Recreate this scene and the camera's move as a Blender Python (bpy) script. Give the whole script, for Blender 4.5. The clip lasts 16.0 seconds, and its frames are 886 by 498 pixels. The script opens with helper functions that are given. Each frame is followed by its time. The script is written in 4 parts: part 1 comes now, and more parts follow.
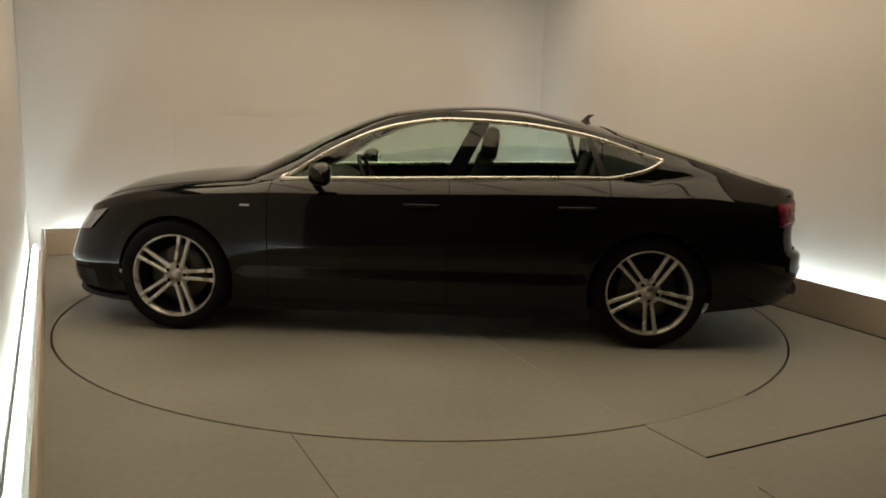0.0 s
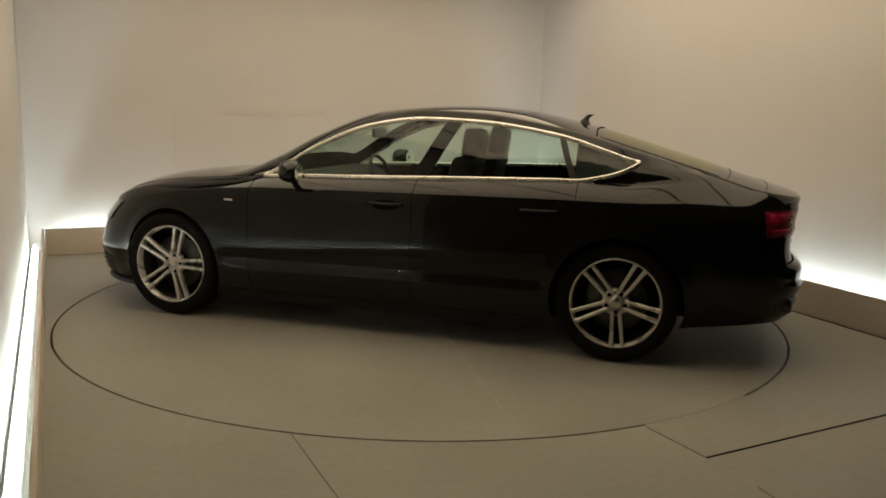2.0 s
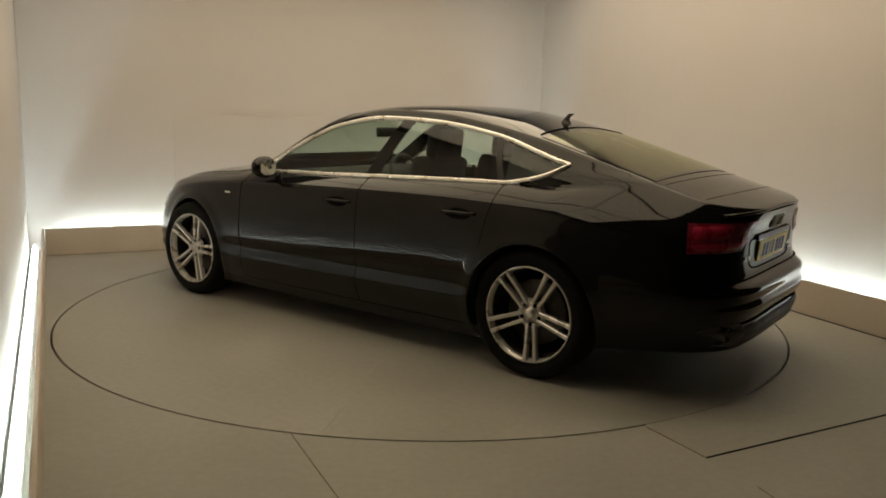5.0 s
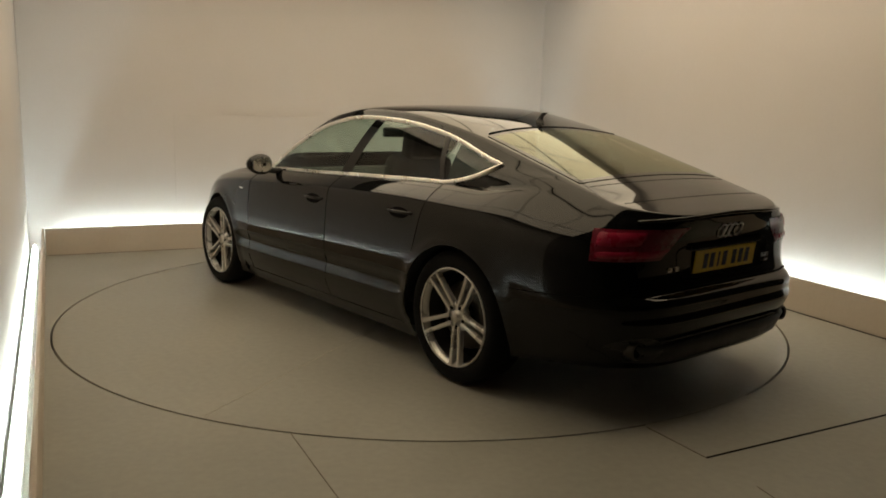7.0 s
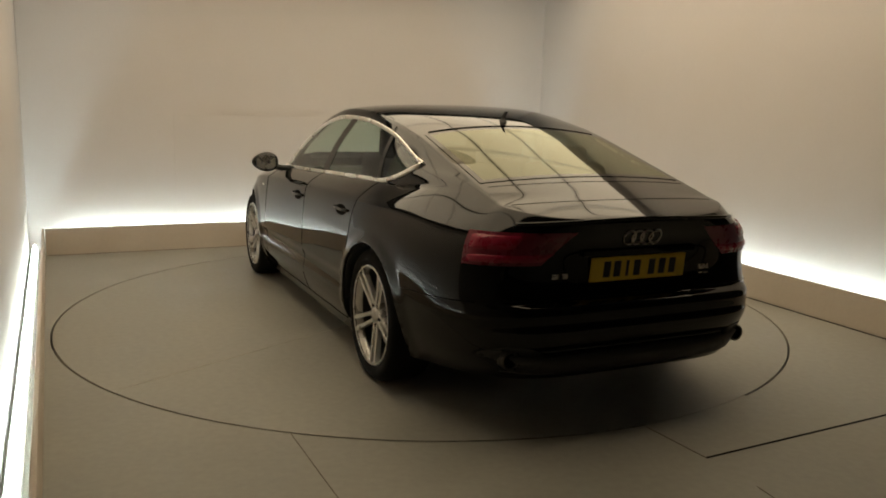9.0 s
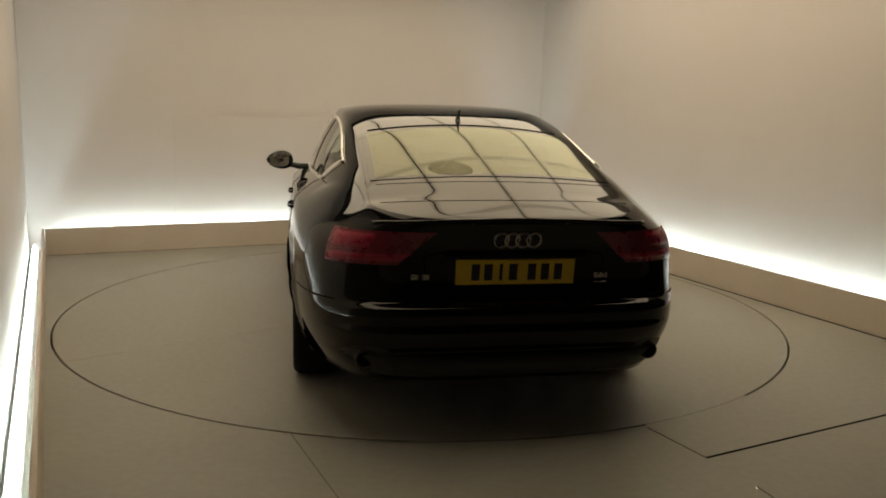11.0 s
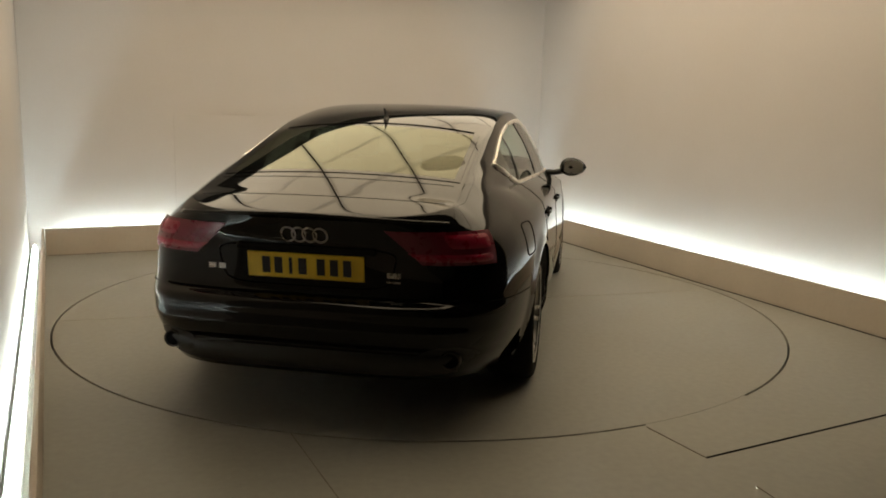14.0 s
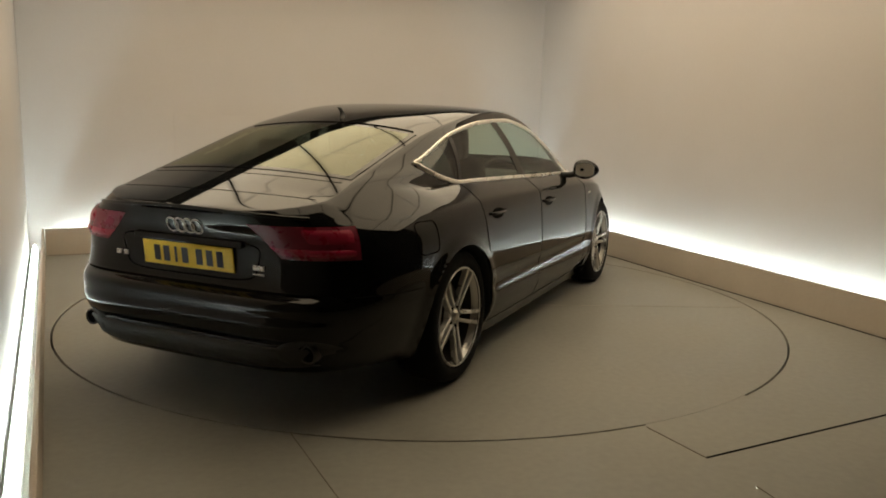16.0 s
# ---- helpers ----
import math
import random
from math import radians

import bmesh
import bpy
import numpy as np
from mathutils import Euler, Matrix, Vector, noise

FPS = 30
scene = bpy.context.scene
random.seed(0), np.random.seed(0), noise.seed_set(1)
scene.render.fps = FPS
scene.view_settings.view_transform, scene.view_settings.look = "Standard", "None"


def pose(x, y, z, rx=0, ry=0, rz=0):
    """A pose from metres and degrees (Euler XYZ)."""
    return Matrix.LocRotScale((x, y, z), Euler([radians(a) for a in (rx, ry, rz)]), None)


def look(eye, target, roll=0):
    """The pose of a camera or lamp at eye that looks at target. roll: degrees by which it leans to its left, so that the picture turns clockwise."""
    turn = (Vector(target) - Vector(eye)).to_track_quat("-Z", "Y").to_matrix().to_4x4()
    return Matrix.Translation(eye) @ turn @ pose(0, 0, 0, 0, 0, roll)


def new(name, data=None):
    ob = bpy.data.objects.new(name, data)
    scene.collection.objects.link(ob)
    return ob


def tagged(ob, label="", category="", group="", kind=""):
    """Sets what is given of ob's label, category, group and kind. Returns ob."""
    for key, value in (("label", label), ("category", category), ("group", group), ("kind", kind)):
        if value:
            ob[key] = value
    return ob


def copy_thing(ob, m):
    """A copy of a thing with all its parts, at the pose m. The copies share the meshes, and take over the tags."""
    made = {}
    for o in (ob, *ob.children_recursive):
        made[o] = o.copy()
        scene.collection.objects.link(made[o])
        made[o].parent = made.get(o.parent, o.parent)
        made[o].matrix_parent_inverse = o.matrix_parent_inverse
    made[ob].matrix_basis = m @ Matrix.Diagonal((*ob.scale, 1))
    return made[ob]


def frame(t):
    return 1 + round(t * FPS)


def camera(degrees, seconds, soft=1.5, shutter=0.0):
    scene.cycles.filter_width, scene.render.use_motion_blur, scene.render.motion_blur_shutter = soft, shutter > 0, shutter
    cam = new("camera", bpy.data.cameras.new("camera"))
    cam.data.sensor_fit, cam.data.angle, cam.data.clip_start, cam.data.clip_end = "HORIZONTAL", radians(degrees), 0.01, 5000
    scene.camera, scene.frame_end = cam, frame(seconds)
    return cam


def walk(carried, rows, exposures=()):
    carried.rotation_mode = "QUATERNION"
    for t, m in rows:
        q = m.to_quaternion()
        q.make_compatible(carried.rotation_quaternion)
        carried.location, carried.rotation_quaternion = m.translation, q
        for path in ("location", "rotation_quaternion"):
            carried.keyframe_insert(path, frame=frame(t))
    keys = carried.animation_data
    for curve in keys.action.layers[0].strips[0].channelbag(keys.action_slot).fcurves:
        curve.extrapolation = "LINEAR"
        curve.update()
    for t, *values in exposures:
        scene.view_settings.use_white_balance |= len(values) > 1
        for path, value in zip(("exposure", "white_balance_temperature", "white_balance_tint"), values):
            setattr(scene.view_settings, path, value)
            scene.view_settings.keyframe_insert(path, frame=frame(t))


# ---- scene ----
from mathutils.kdtree import KDTree
cam = camera(59.16, 16.0, soft=1.8)
EYE = Vector((0.0, -5.589, 1.365))
PAN, TILT, ROLL = radians(1.286), radians(-9.69), 1.424
AIM = EYE + Vector((math.sin(PAN) * math.cos(TILT), math.cos(PAN) * math.cos(TILT), math.sin(TILT)))
walk(cam, [(0.0, look(EYE, AIM, ROLL)), (16.0, look(EYE, AIM, ROLL))], exposures=[(0.0, 0.0), (16.0, 0.0)])

# heading of the car and its turntable: seconds, degrees
TURN = [(0.0, 175.36), (1.0, 168.91), (2.0, 162.29), (3.0, 155.46), (4.0, 148.58), (6.5, 131.50), (7.5, 124.52),
        (8.5, 117.45), (9.0, 113.91), (11.5, 96.00), (12.5, 88.80), (13.5, 81.60), (14.5, 74.40), (15.5, 67.30), (16.0, 63.78)]
CAR_X, CAR_Y = 0.032, 0.014

# ---- light ----
world = bpy.data.worlds.new("world")
scene.world = world
world.use_nodes = True
world.node_tree.nodes["Background"].inputs[0].default_value = (0.02, 0.018, 0.015, 1)
world.node_tree.nodes["Background"].inputs[1].default_value = 0.2
CEILING_GLOW = ((1.0, 0.79, 0.515), 1.95)
TUBE_GLOW = ((0.82, 1.0, 1.02), 45.0)


# ---- materials ----
def node_material(name):
    m = bpy.data.materials.new(name)
    m.use_nodes = True
    return m, m.node_tree, m.node_tree.nodes["Principled BSDF"]


def surface(name, colour, rough=0.5, metal=0.0, vary=0.12, scale=8.0, fine=90.0, bump=0.0, coat=0.0, coat_rough=0.03, spec=0.5, rough_vary=0.08):
    """Procedural surface: base colour varied at two scales, roughness varied, fine relief."""
    m, tree, bsdf = node_material(name)
    co = tree.nodes.new("ShaderNodeTexCoord")
    big = tree.nodes.new("ShaderNodeTexNoise")
    big.inputs["Scale"].default_value, big.inputs["Detail"].default_value = scale, 5
    small = tree.nodes.new("ShaderNodeTexNoise")
    small.inputs["Scale"].default_value, small.inputs["Detail"].default_value = fine, 3
    for n in (big, small):
        tree.links.new(co.outputs["Object"], n.inputs["Vector"])
    mix = tree.nodes.new("ShaderNodeMath")
    mix.operation = "ADD"
    tree.links.new(big.outputs["Fac"], mix.inputs[0])
    half = tree.nodes.new("ShaderNodeMath")
    half.operation, half.inputs[1].default_value = "MULTIPLY", 0.4
    tree.links.new(small.outputs["Fac"], half.inputs[0])
    tree.links.new(half.outputs[0], mix.inputs[1])
    ramp = tree.nodes.new("ShaderNodeMapRange")
    ramp.inputs[1].default_value, ramp.inputs[2].default_value = 0.45, 0.95
    ramp.inputs[3].default_value, ramp.inputs[4].default_value = 1 - vary, 1 + vary
    tree.links.new(mix.outputs[0], ramp.inputs[0])
    mul = tree.nodes.new("ShaderNodeVectorMath")
    mul.operation = "SCALE"
    mul.inputs[0].default_value = colour
    tree.links.new(ramp.outputs[0], mul.inputs["Scale"])
    tree.links.new(mul.outputs[0], bsdf.inputs["Base Color"])
    rr = tree.nodes.new("ShaderNodeMapRange")
    rr.inputs[1].default_value, rr.inputs[2].default_value = 0.3, 0.7
    rr.inputs[3].default_value, rr.inputs[4].default_value = max(0.0, rough - rough_vary), min(1.0, rough + rough_vary)
    tree.links.new(big.outputs["Fac"], rr.inputs[0])
    tree.links.new(rr.outputs[0], bsdf.inputs["Roughness"])
    bsdf.inputs["Metallic"].default_value = metal
    bsdf.inputs["Specular IOR Level"].default_value = spec
    bsdf.inputs["Coat Weight"].default_value, bsdf.inputs["Coat Roughness"].default_value = coat, coat_rough
    bsdf.inputs["Coat IOR"].default_value = 1.37
    if bump:
        b = tree.nodes.new("ShaderNodeBump")
        b.inputs["Strength"].default_value, b.inputs["Distance"].default_value = bump, 0.002
        tree.links.new(small.outputs["Fac"], b.inputs["Height"])
        tree.links.new(b.outputs[0], bsdf.inputs["Normal"])
    return m


def glow(name, colour, strength):
    m, tree, bsdf = node_material(name)
    bsdf.inputs["Base Color"].default_value = (0.8, 0.8, 0.8, 1)
    bsdf.inputs["Emission Color"].default_value = (*colour, 1)
    bsdf.inputs["Emission Strength"].default_value = strength
    return m


def glass(name, tint, clear, index, sheen=(0.95, 0.95, 0.95)):
    """Thin tinted pane: a mix of a clear tinted see-through part and a mirror gloss by Fresnel."""
    m = bpy.data.materials.new(name)
    m.use_nodes = True
    tree = m.node_tree
    tree.nodes.clear()
    out = tree.nodes.new("ShaderNodeOutputMaterial")
    tr = tree.nodes.new("ShaderNodeBsdfTransparent")
    tr.inputs[0].default_value = (tint[0] * clear, tint[1] * clear, tint[2] * clear, 1)
    gl = tree.nodes.new("ShaderNodeBsdfGlossy")
    gl.inputs["Roughness"].default_value = 0.015
    gl.inputs["Color"].default_value = (*sheen, 1)
    # Schlick's law on the facing ratio, the same from both sides of the pane
    f0 = ((index - 1) / (index + 1)) ** 2
    facing = tree.nodes.new("ShaderNodeLayerWeight")
    facing.inputs["Blend"].default_value = 0.5
    power = tree.nodes.new("ShaderNodeMath")
    power.operation, power.inputs[1].default_value = "POWER", 5.0
    tree.links.new(facing.outputs["Facing"], power.inputs[0])
    fr = tree.nodes.new("ShaderNodeMath")
    fr.operation, fr.inputs[1].default_value, fr.inputs[2].default_value = "MULTIPLY_ADD", 1 - f0, f0
    tree.links.new(power.outputs[0], fr.inputs[0])
    mix = tree.nodes.new("ShaderNodeMixShader")
    tree.links.new(fr.outputs[0], mix.inputs[0])
    tree.links.new(tr.outputs[0], mix.inputs[1])
    tree.links.new(gl.outputs[0], mix.inputs[2])
    tree.links.new(mix.outputs[0], out.inputs[0])
    return m


def translucent(name, colour):
    """Frosted thin plastic that lets light through softly."""
    m = bpy.data.materials.new(name)
    m.use_nodes = True
    tree = m.node_tree
    tree.nodes.clear()
    out = tree.nodes.new("ShaderNodeOutputMaterial")
    tl, df, mix = tree.nodes.new("ShaderNodeBsdfTranslucent"), tree.nodes.new("ShaderNodeBsdfDiffuse"), tree.nodes.new("ShaderNodeMixShader")
    tl.inputs[0].default_value = df.inputs[0].default_value = (*colour, 1)
    mix.inputs[0].default_value = 0.3
    tree.links.new(tl.outputs[0], mix.inputs[1])
    tree.links.new(df.outputs[0], mix.inputs[2])
    tree.links.new(mix.outputs[0], out.inputs[0])
    return m


M_PAINT = surface("black_paint", (0.0048, 0.0050, 0.0050), 0.5, 0.0, 0.1, 3, 400, coat=1.0, coat_rough=0.02, spec=0.0)
M_TRIM = surface("black_plastic", (0.012, 0.012, 0.012), 0.5, 0, 0.2, 12, 200, 0.1)
M_GAP = surface("shut_line_black", (0.003, 0.003, 0.003), 0.8, 0, 0.1, spec=0.05)
M_CHROME = surface("chrome", (0.95, 0.93, 0.88), 0.30, 1.0, 0.05, 10, 60)
M_ALLOY = surface("silver_alloy", (0.60, 0.59, 0.56), 0.30, 0.5, 0.1, 8, 120)
M_DARKALLOY = surface("dark_alloy", (0.05, 0.05, 0.05), 0.5, 0.6, 0.2, 8, 120)
M_RUBBER = surface("tyre_rubber", (0.006, 0.006, 0.006), 0.85, 0, 0.3, 20, 150, 0.3, spec=0.15)
M_BADGE = surface("dull_chrome", (0.50, 0.48, 0.45), 0.3, 1.0, 0.1, 14, 160)
M_STEEL = surface("brake_steel", (0.07, 0.065, 0.06), 0.4, 0.9, 0.2, 14, 160)
M_SEAT = surface("seat_leather", (0.014, 0.013, 0.012), 0.6, 0, 0.2, 14, 160, 0.2, spec=0.2)
M_CABIN = surface("cabin_plastic", (0.012, 0.012, 0.012), 0.7, 0, 0.2, 9, 150, 0.1)
M_SIDEGLASS = glass("side_glass", (0.84, 0.97, 0.91), 0.88, 1.48)
M_REARGLASS = glass("rear_glass", (0.75, 0.85, 0.78), 0.14, 1.68, (0.93, 0.95, 0.76))
M_RED = surface("red_lens", (0.32, 0.011, 0.042), 0.3, 0, 0.15, 20, 200, coat=0.15)
M_REDDARK = surface("dark_red_lens", (0.17, 0.007, 0.027), 0.3, 0, 0.15, 20, 200, coat=0.15)
M_LAMP = surface("clear_lamp", (0.36, 0.37, 0.38), 0.18, 0.5, 0.2, 30, 200, coat=0.7)
M_PLATE = surface("yellow_plate", (0.80, 0.56, 0.03), 0.4, 0, 0.06, 12, 150)
M_INK = surface("plate_ink", (0.01, 0.01, 0.01), 0.5, 0, 0.1)
M_WALL = surface("painted_wall", (0.585, 0.555, 0.535), 0.85, 0, 0.03, 0.8, 60, 0.05, spec=0.2)
M_FLOOR = surface("grey_floor_paint", (0.292, 0.286, 0.253), 0.5, 0, 0.14, 1.1, 26, 0.06, spec=0.35, rough_vary=0.14)
M_PLINTH = surface("grey_plinth_paint", (0.53, 0.47, 0.40), 0.6, 0, 0.06, 2.0, 40, 0.05, spec=0.3)
M_JOINT = surface("floor_joint_filler", (0.19, 0.168, 0.138), 0.8, 0, 0.2, 6, 60)
# colour in place of missing light: unseen walls and ceiling stay dark in reflections
M_UNSEENDARK = surface("unseen_dark_shell", (0.022, 0.020, 0.018), 0.9, 0, 0.15, 1.2, 40, 0.05, spec=0.2)
M_UNSEENGREY = surface("unseen_grey_shell", (0.15, 0.14, 0.125), 0.9, 0, 0.12, 1.2, 40, 0.05, spec=0.2)
M_DISH = translucent("frosted_plastic", (0.88, 0.85, 0.78))
M_PANEL = glow("ceiling_panel_glow", *CEILING_GLOW)
# weaker glow put on the bars so that their reflected lines stay faint
M_BARGLOW = glow("bar_weak_glow", CEILING_GLOW[0], CEILING_GLOW[1] * 0.62)
M_TUBE = glow("tube_glow", *TUBE_GLOW)
M_WHITE = surface("white_metal", (0.75, 0.77, 0.74), 0.45, 0, 0.05, 6, 80)


# ---- mesh helpers ----
def part(name, bm, material, parent, label="", smooth=True):
    me = bpy.data.meshes.new(name)
    bm.to_mesh(me)
    bm.free()
    me.materials.append(material)
    if smooth:
        me.shade_smooth()
    ob = new(name, me)
    if parent is not None:
        ob.parent = parent
    if label:
        tagged(ob, label)
    return ob


def box(bm, size, m=Matrix(), bevel=0.0):
    r = bmesh.ops.create_cube(bm, size=1.0, matrix=m @ Matrix.Diagonal((*size, 1)))
    if bevel:
        es = list({e for v in r["verts"] for e in v.link_edges})
        bmesh.ops.bevel(bm, geom=es, offset=bevel, segments=2, affect="EDGES", profile=0.5)
    return bm


def grid(bm, pts, flip=False, closed=False):
    """Quads through a two-dimensional list of points."""
    vs = [[bm.verts.new(p) for p in row] for row in pts]
    for a in range(len(vs) - 1):
        n = len(vs[a])
        for b in range(n if closed else n - 1):
            q = [vs[a][b], vs[a + 1][b], vs[a + 1][(b + 1) % n], vs[a][(b + 1) % n]]
            bm.faces.new(q[::-1] if flip else q)
    return vs


def tube(bm, pts, radius, sides=8, closed=False, flat=1.0):
    """Tube along points; flat squashes it along its second axis."""
    pts = [Vector(p) for p in pts]
    n = len(pts)
    rings = []
    for i, p in enumerate(pts):
        a = pts[(i - 1) % n] if closed or i else p
        b = pts[(i + 1) % n] if closed or i < n - 1 else p
        d = (b - a).normalized()
        side = d.cross(Vector((0, 0, 1)))
        side = side.normalized() if side.length > 1e-4 else Vector((1, 0, 0))
        up = side.cross(d)
        rings.append([p + side * (math.cos(k * math.tau / sides) * radius * flat) + up * (math.sin(k * math.tau / sides) * radius) for k in range(sides)])
    if closed:
        rings.append(rings[0])
    vs = grid(bm, rings, closed=True)
    if not closed:
        bm.faces.new(vs[0])
        bm.faces.new(vs[-1][::-1])
    bmesh.ops.remove_doubles(bm, verts=bm.verts, dist=1e-5)
    return bm


def lathe(bm, profile, segments=64):
    """Turn (radius, y) pairs round the y axis."""
    rows = []
    for k in range(segments + 1):
        a = k * math.tau / segments
        rows.append([(r * math.cos(a), y, r * math.sin(a)) for r, y in profile])
    grid(bm, rows)
    bmesh.ops.remove_doubles(bm, verts=bm.verts, dist=1e-5)
    return bm


def curve1d(pairs, soft=0.0):
    """Smooth monotone interpolation through (x, value) pairs; soft rounds it over that length."""
    pairs = sorted(pairs)
    xs, ys = np.array([p[0] for p in pairs], float), np.array([p[1] for p in pairs], float)
    h, d = np.diff(xs), np.diff(ys) / np.diff(xs)
    m = np.zeros(len(xs))
    m[0], m[-1] = d[0], d[-1]
    for i in range(1, len(xs) - 1):
        if d[i - 1] * d[i] > 0:
            w1, w2 = 2 * h[i] + h[i - 1], h[i] + 2 * h[i - 1]
            m[i] = (w1 + w2) / (w1 / d[i - 1] + w2 / d[i])

    def f(x):
        x = min(max(x, xs[0]), xs[-1])
        i = min(max(int(np.searchsorted(xs, x)) - 1, 0), len(h) - 1)
        t = (x - xs[i]) / h[i]
        return float(ys[i] * (2 * t**3 - 3 * t**2 + 1) + h[i] * m[i] * (t**3 - 2 * t**2 + t) + ys[i + 1] * (3 * t**2 - 2 * t**3) + h[i] * m[i + 1] * (t**3 - t**2))
    if not soft:
        return f
    gx = np.linspace(xs[0], xs[-1], 900)
    gy = np.array([f(x) for x in gx])
    k = int(4 * soft / (gx[1] - gx[0])) + 1
    w = np.exp(-0.5 * (np.arange(-k, k + 1) * (gx[1] - gx[0]) / soft) ** 2)
    pad = np.concatenate([2 * gy[0] - gy[k:0:-1], gy, 2 * gy[-1] - gy[-2:-k - 2:-1]])
    gs = np.convolve(pad, w / w.sum(), "valid")
    return lambda x: float(np.interp(x, gx, gs))


# ---- the room ----
ROOM = {"a": Vector((-3.50, 1.572, 0)), "b": Vector((1.261, 3.789, 0)), "c": Vector((3.009, -0.719, 0)), "d": Vector((-1.334, -2.997, 0))}
PLINTH_H, TROUGH, TROUGH_WEST = 0.25, 0.17, 0.14
LEFT_DIR = (ROOM["d"] - ROOM["a"]).normalized()
BACK_DIR = (ROOM["b"] - ROOM["a"]).normalized()
RIGHT_DIR = (ROOM["c"] - ROOM["b"]).normalized()
LEFT_OUT, BACK_OUT, RIGHT_OUT = Vector((-0.902, -0.431, 0)), Vector((-0.422, 0.907, 0)), Vector((0.932, 0.361, 0))
LEFT_END = ROOM["a"] + LEFT_DIR * 9.5
RIGHT_END = ROOM["b"] + RIGHT_DIR * 9.5
CEIL_Z = 3.3


def slab(name, a, b, out, z0, z1, thick, material, parent=None, bevel=0.0):
    """An upright slab from a to b, its inner face on the line, its thickness outwards."""
    d = (b - a)
    n = d.length
    d = d.normalized()
    bm = bmesh.new()
    m = Matrix.Identity(4)
    m.col[0][:3], m.col[1][:3], m.col[2][:3] = d, out, (0, 0, 1)
    m.translation = (a + b) / 2 + out * (thick / 2) + Vector((0, 0, (z0 + z1) / 2))
    box(bm, (n, thick, z1 - z0), Matrix.Identity(4), bevel)
    ob = part(name, bm, material, parent, smooth=False)
    ob.matrix_world = m
    return ob


def corner(p, o1, o2, g):
    """A corner of the plinth line moved outwards by g on both sides."""
    k = o1.dot(o2)
    return p + (o1 + o2) * (g / (1 + k))


def build_room():
    W = TROUGH
    a, b = ROOM["a"] + LEFT_OUT * TROUGH_WEST + BACK_OUT * W, corner(ROOM["b"], BACK_OUT, RIGHT_OUT, W)
    le, re = LEFT_END + LEFT_OUT * TROUGH_WEST, RIGHT_END + RIGHT_OUT * W
    for name, p, q, o, mat, lab in (("wall_west", a - LEFT_DIR * 0.2, a + LEFT_DIR * 5.2, LEFT_OUT, M_WALL, "plain pale painted wall beside the turntable"),
                                    ("wall_north", a - BACK_DIR * 0.0, b + BACK_DIR * 0.2, BACK_OUT, M_WALL, "plain pale painted back wall lit from below"),
                                    ("wall_east", b, b + RIGHT_DIR * 5.3, RIGHT_OUT, M_WALL, "plain pale painted wall lit from its foot"),
                                    # unseen walls added out of view; their dark and grey colours dim the reflections
                                    ("wall_southeast", b + RIGHT_DIR * 5.3, re, RIGHT_OUT, M_UNSEENDARK, "unseen end wall, its dark colour standing in for lack of light"),
                                    ("wall_southwest", a + LEFT_DIR * 5.2, le, LEFT_OUT, M_UNSEENGREY, "unseen end wall, its grey colour standing in for fading light"),
                                    ("wall_south", le, re, -BACK_OUT, M_UNSEENDARK, "unseen end wall, its dark colour standing in for lack of light")):
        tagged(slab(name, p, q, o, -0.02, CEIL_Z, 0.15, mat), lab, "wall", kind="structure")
    # ground sheet with the round pit for the turntable
    bm = bmesh.new()
    n = 128
    inner = [bm.verts.new((2.464 * math.cos(k * math.tau / n), 2.464 * math.sin(k * math.tau / n), 0)) for k in range(n)]
    low = [bm.verts.new((2.464 * math.cos(k * math.tau / n), 2.464 * math.sin(k * math.tau / n), -0.14)) for k in range(n)]
    outer = [bm.verts.new((14 * math.cos(k * math.tau / n), 14 * math.sin(k * math.tau / n), 0)) for k in range(n)]
    for k in range(n):
        j = (k + 1) % n
        bm.faces.new((inner[k], outer[k], outer[j], inner[j]))
        bm.faces.new((low[k], inner[k], inner[j], low[j]))
    bm.faces.new(low)
    floor = tagged(part("floor", bm, M_FLOOR, None, smooth=False), "grey-brown painted floor with fine panel joints", "floor", kind="structure")
    # joints between the floor sheets
    for p, q, w in (((-0.563, -2.401), (-0.02, -3.55), 0.003), ((1.175, -2.582), (2.9, -1.74), 0.009), ((1.016, -2.269), (1.175, -2.582), 0.003),
                    ((1.282, -2.832), (1.42, -3.3), 0.003)):
        p, q = Vector((*p, 0.0015)), Vector((*q, 0.0015))
        bm = bmesh.new()
        d = (q - p)
        box(bm, (d.length, w, 0.003), Matrix.Translation((p + q) / 2) @ Matrix.Rotation(math.atan2(d.y, d.x), 4, "Z"))
        part("floor_joint", bm, M_GAP if w > 0.004 else M_JOINT, floor, smooth=False)
    # stretch of the round gap that is packed with filler
    bm = bmesh.new()
    arc = [radians(-65.5 + 17.5 * k / 24) for k in range(25)]
    grid(bm, [[(r * math.cos(a), r * math.sin(a), z) for r, z in ((2.4503, -0.02), (2.4503, -0.0012), (2.4652, -0.0012), (2.4652, -0.02))] for a in arc])
    bmesh.ops.recalc_face_normals(bm, faces=bm.faces)
    part("gap_filler", bm, M_FLOOR, floor, "floor-coloured filler in the round gap", smooth=False)
    # strips in dark colour for the joint and the shadow line at the plinth feet
    for p, q, o, w in ((ROOM["b"], RIGHT_END, RIGHT_OUT, 0.011), (ROOM["a"], ROOM["b"], BACK_OUT, 0.006)):
        d, c = q - p, (p + q) / 2 - o * (w / 2 + 0.001)
        bm = bmesh.new()
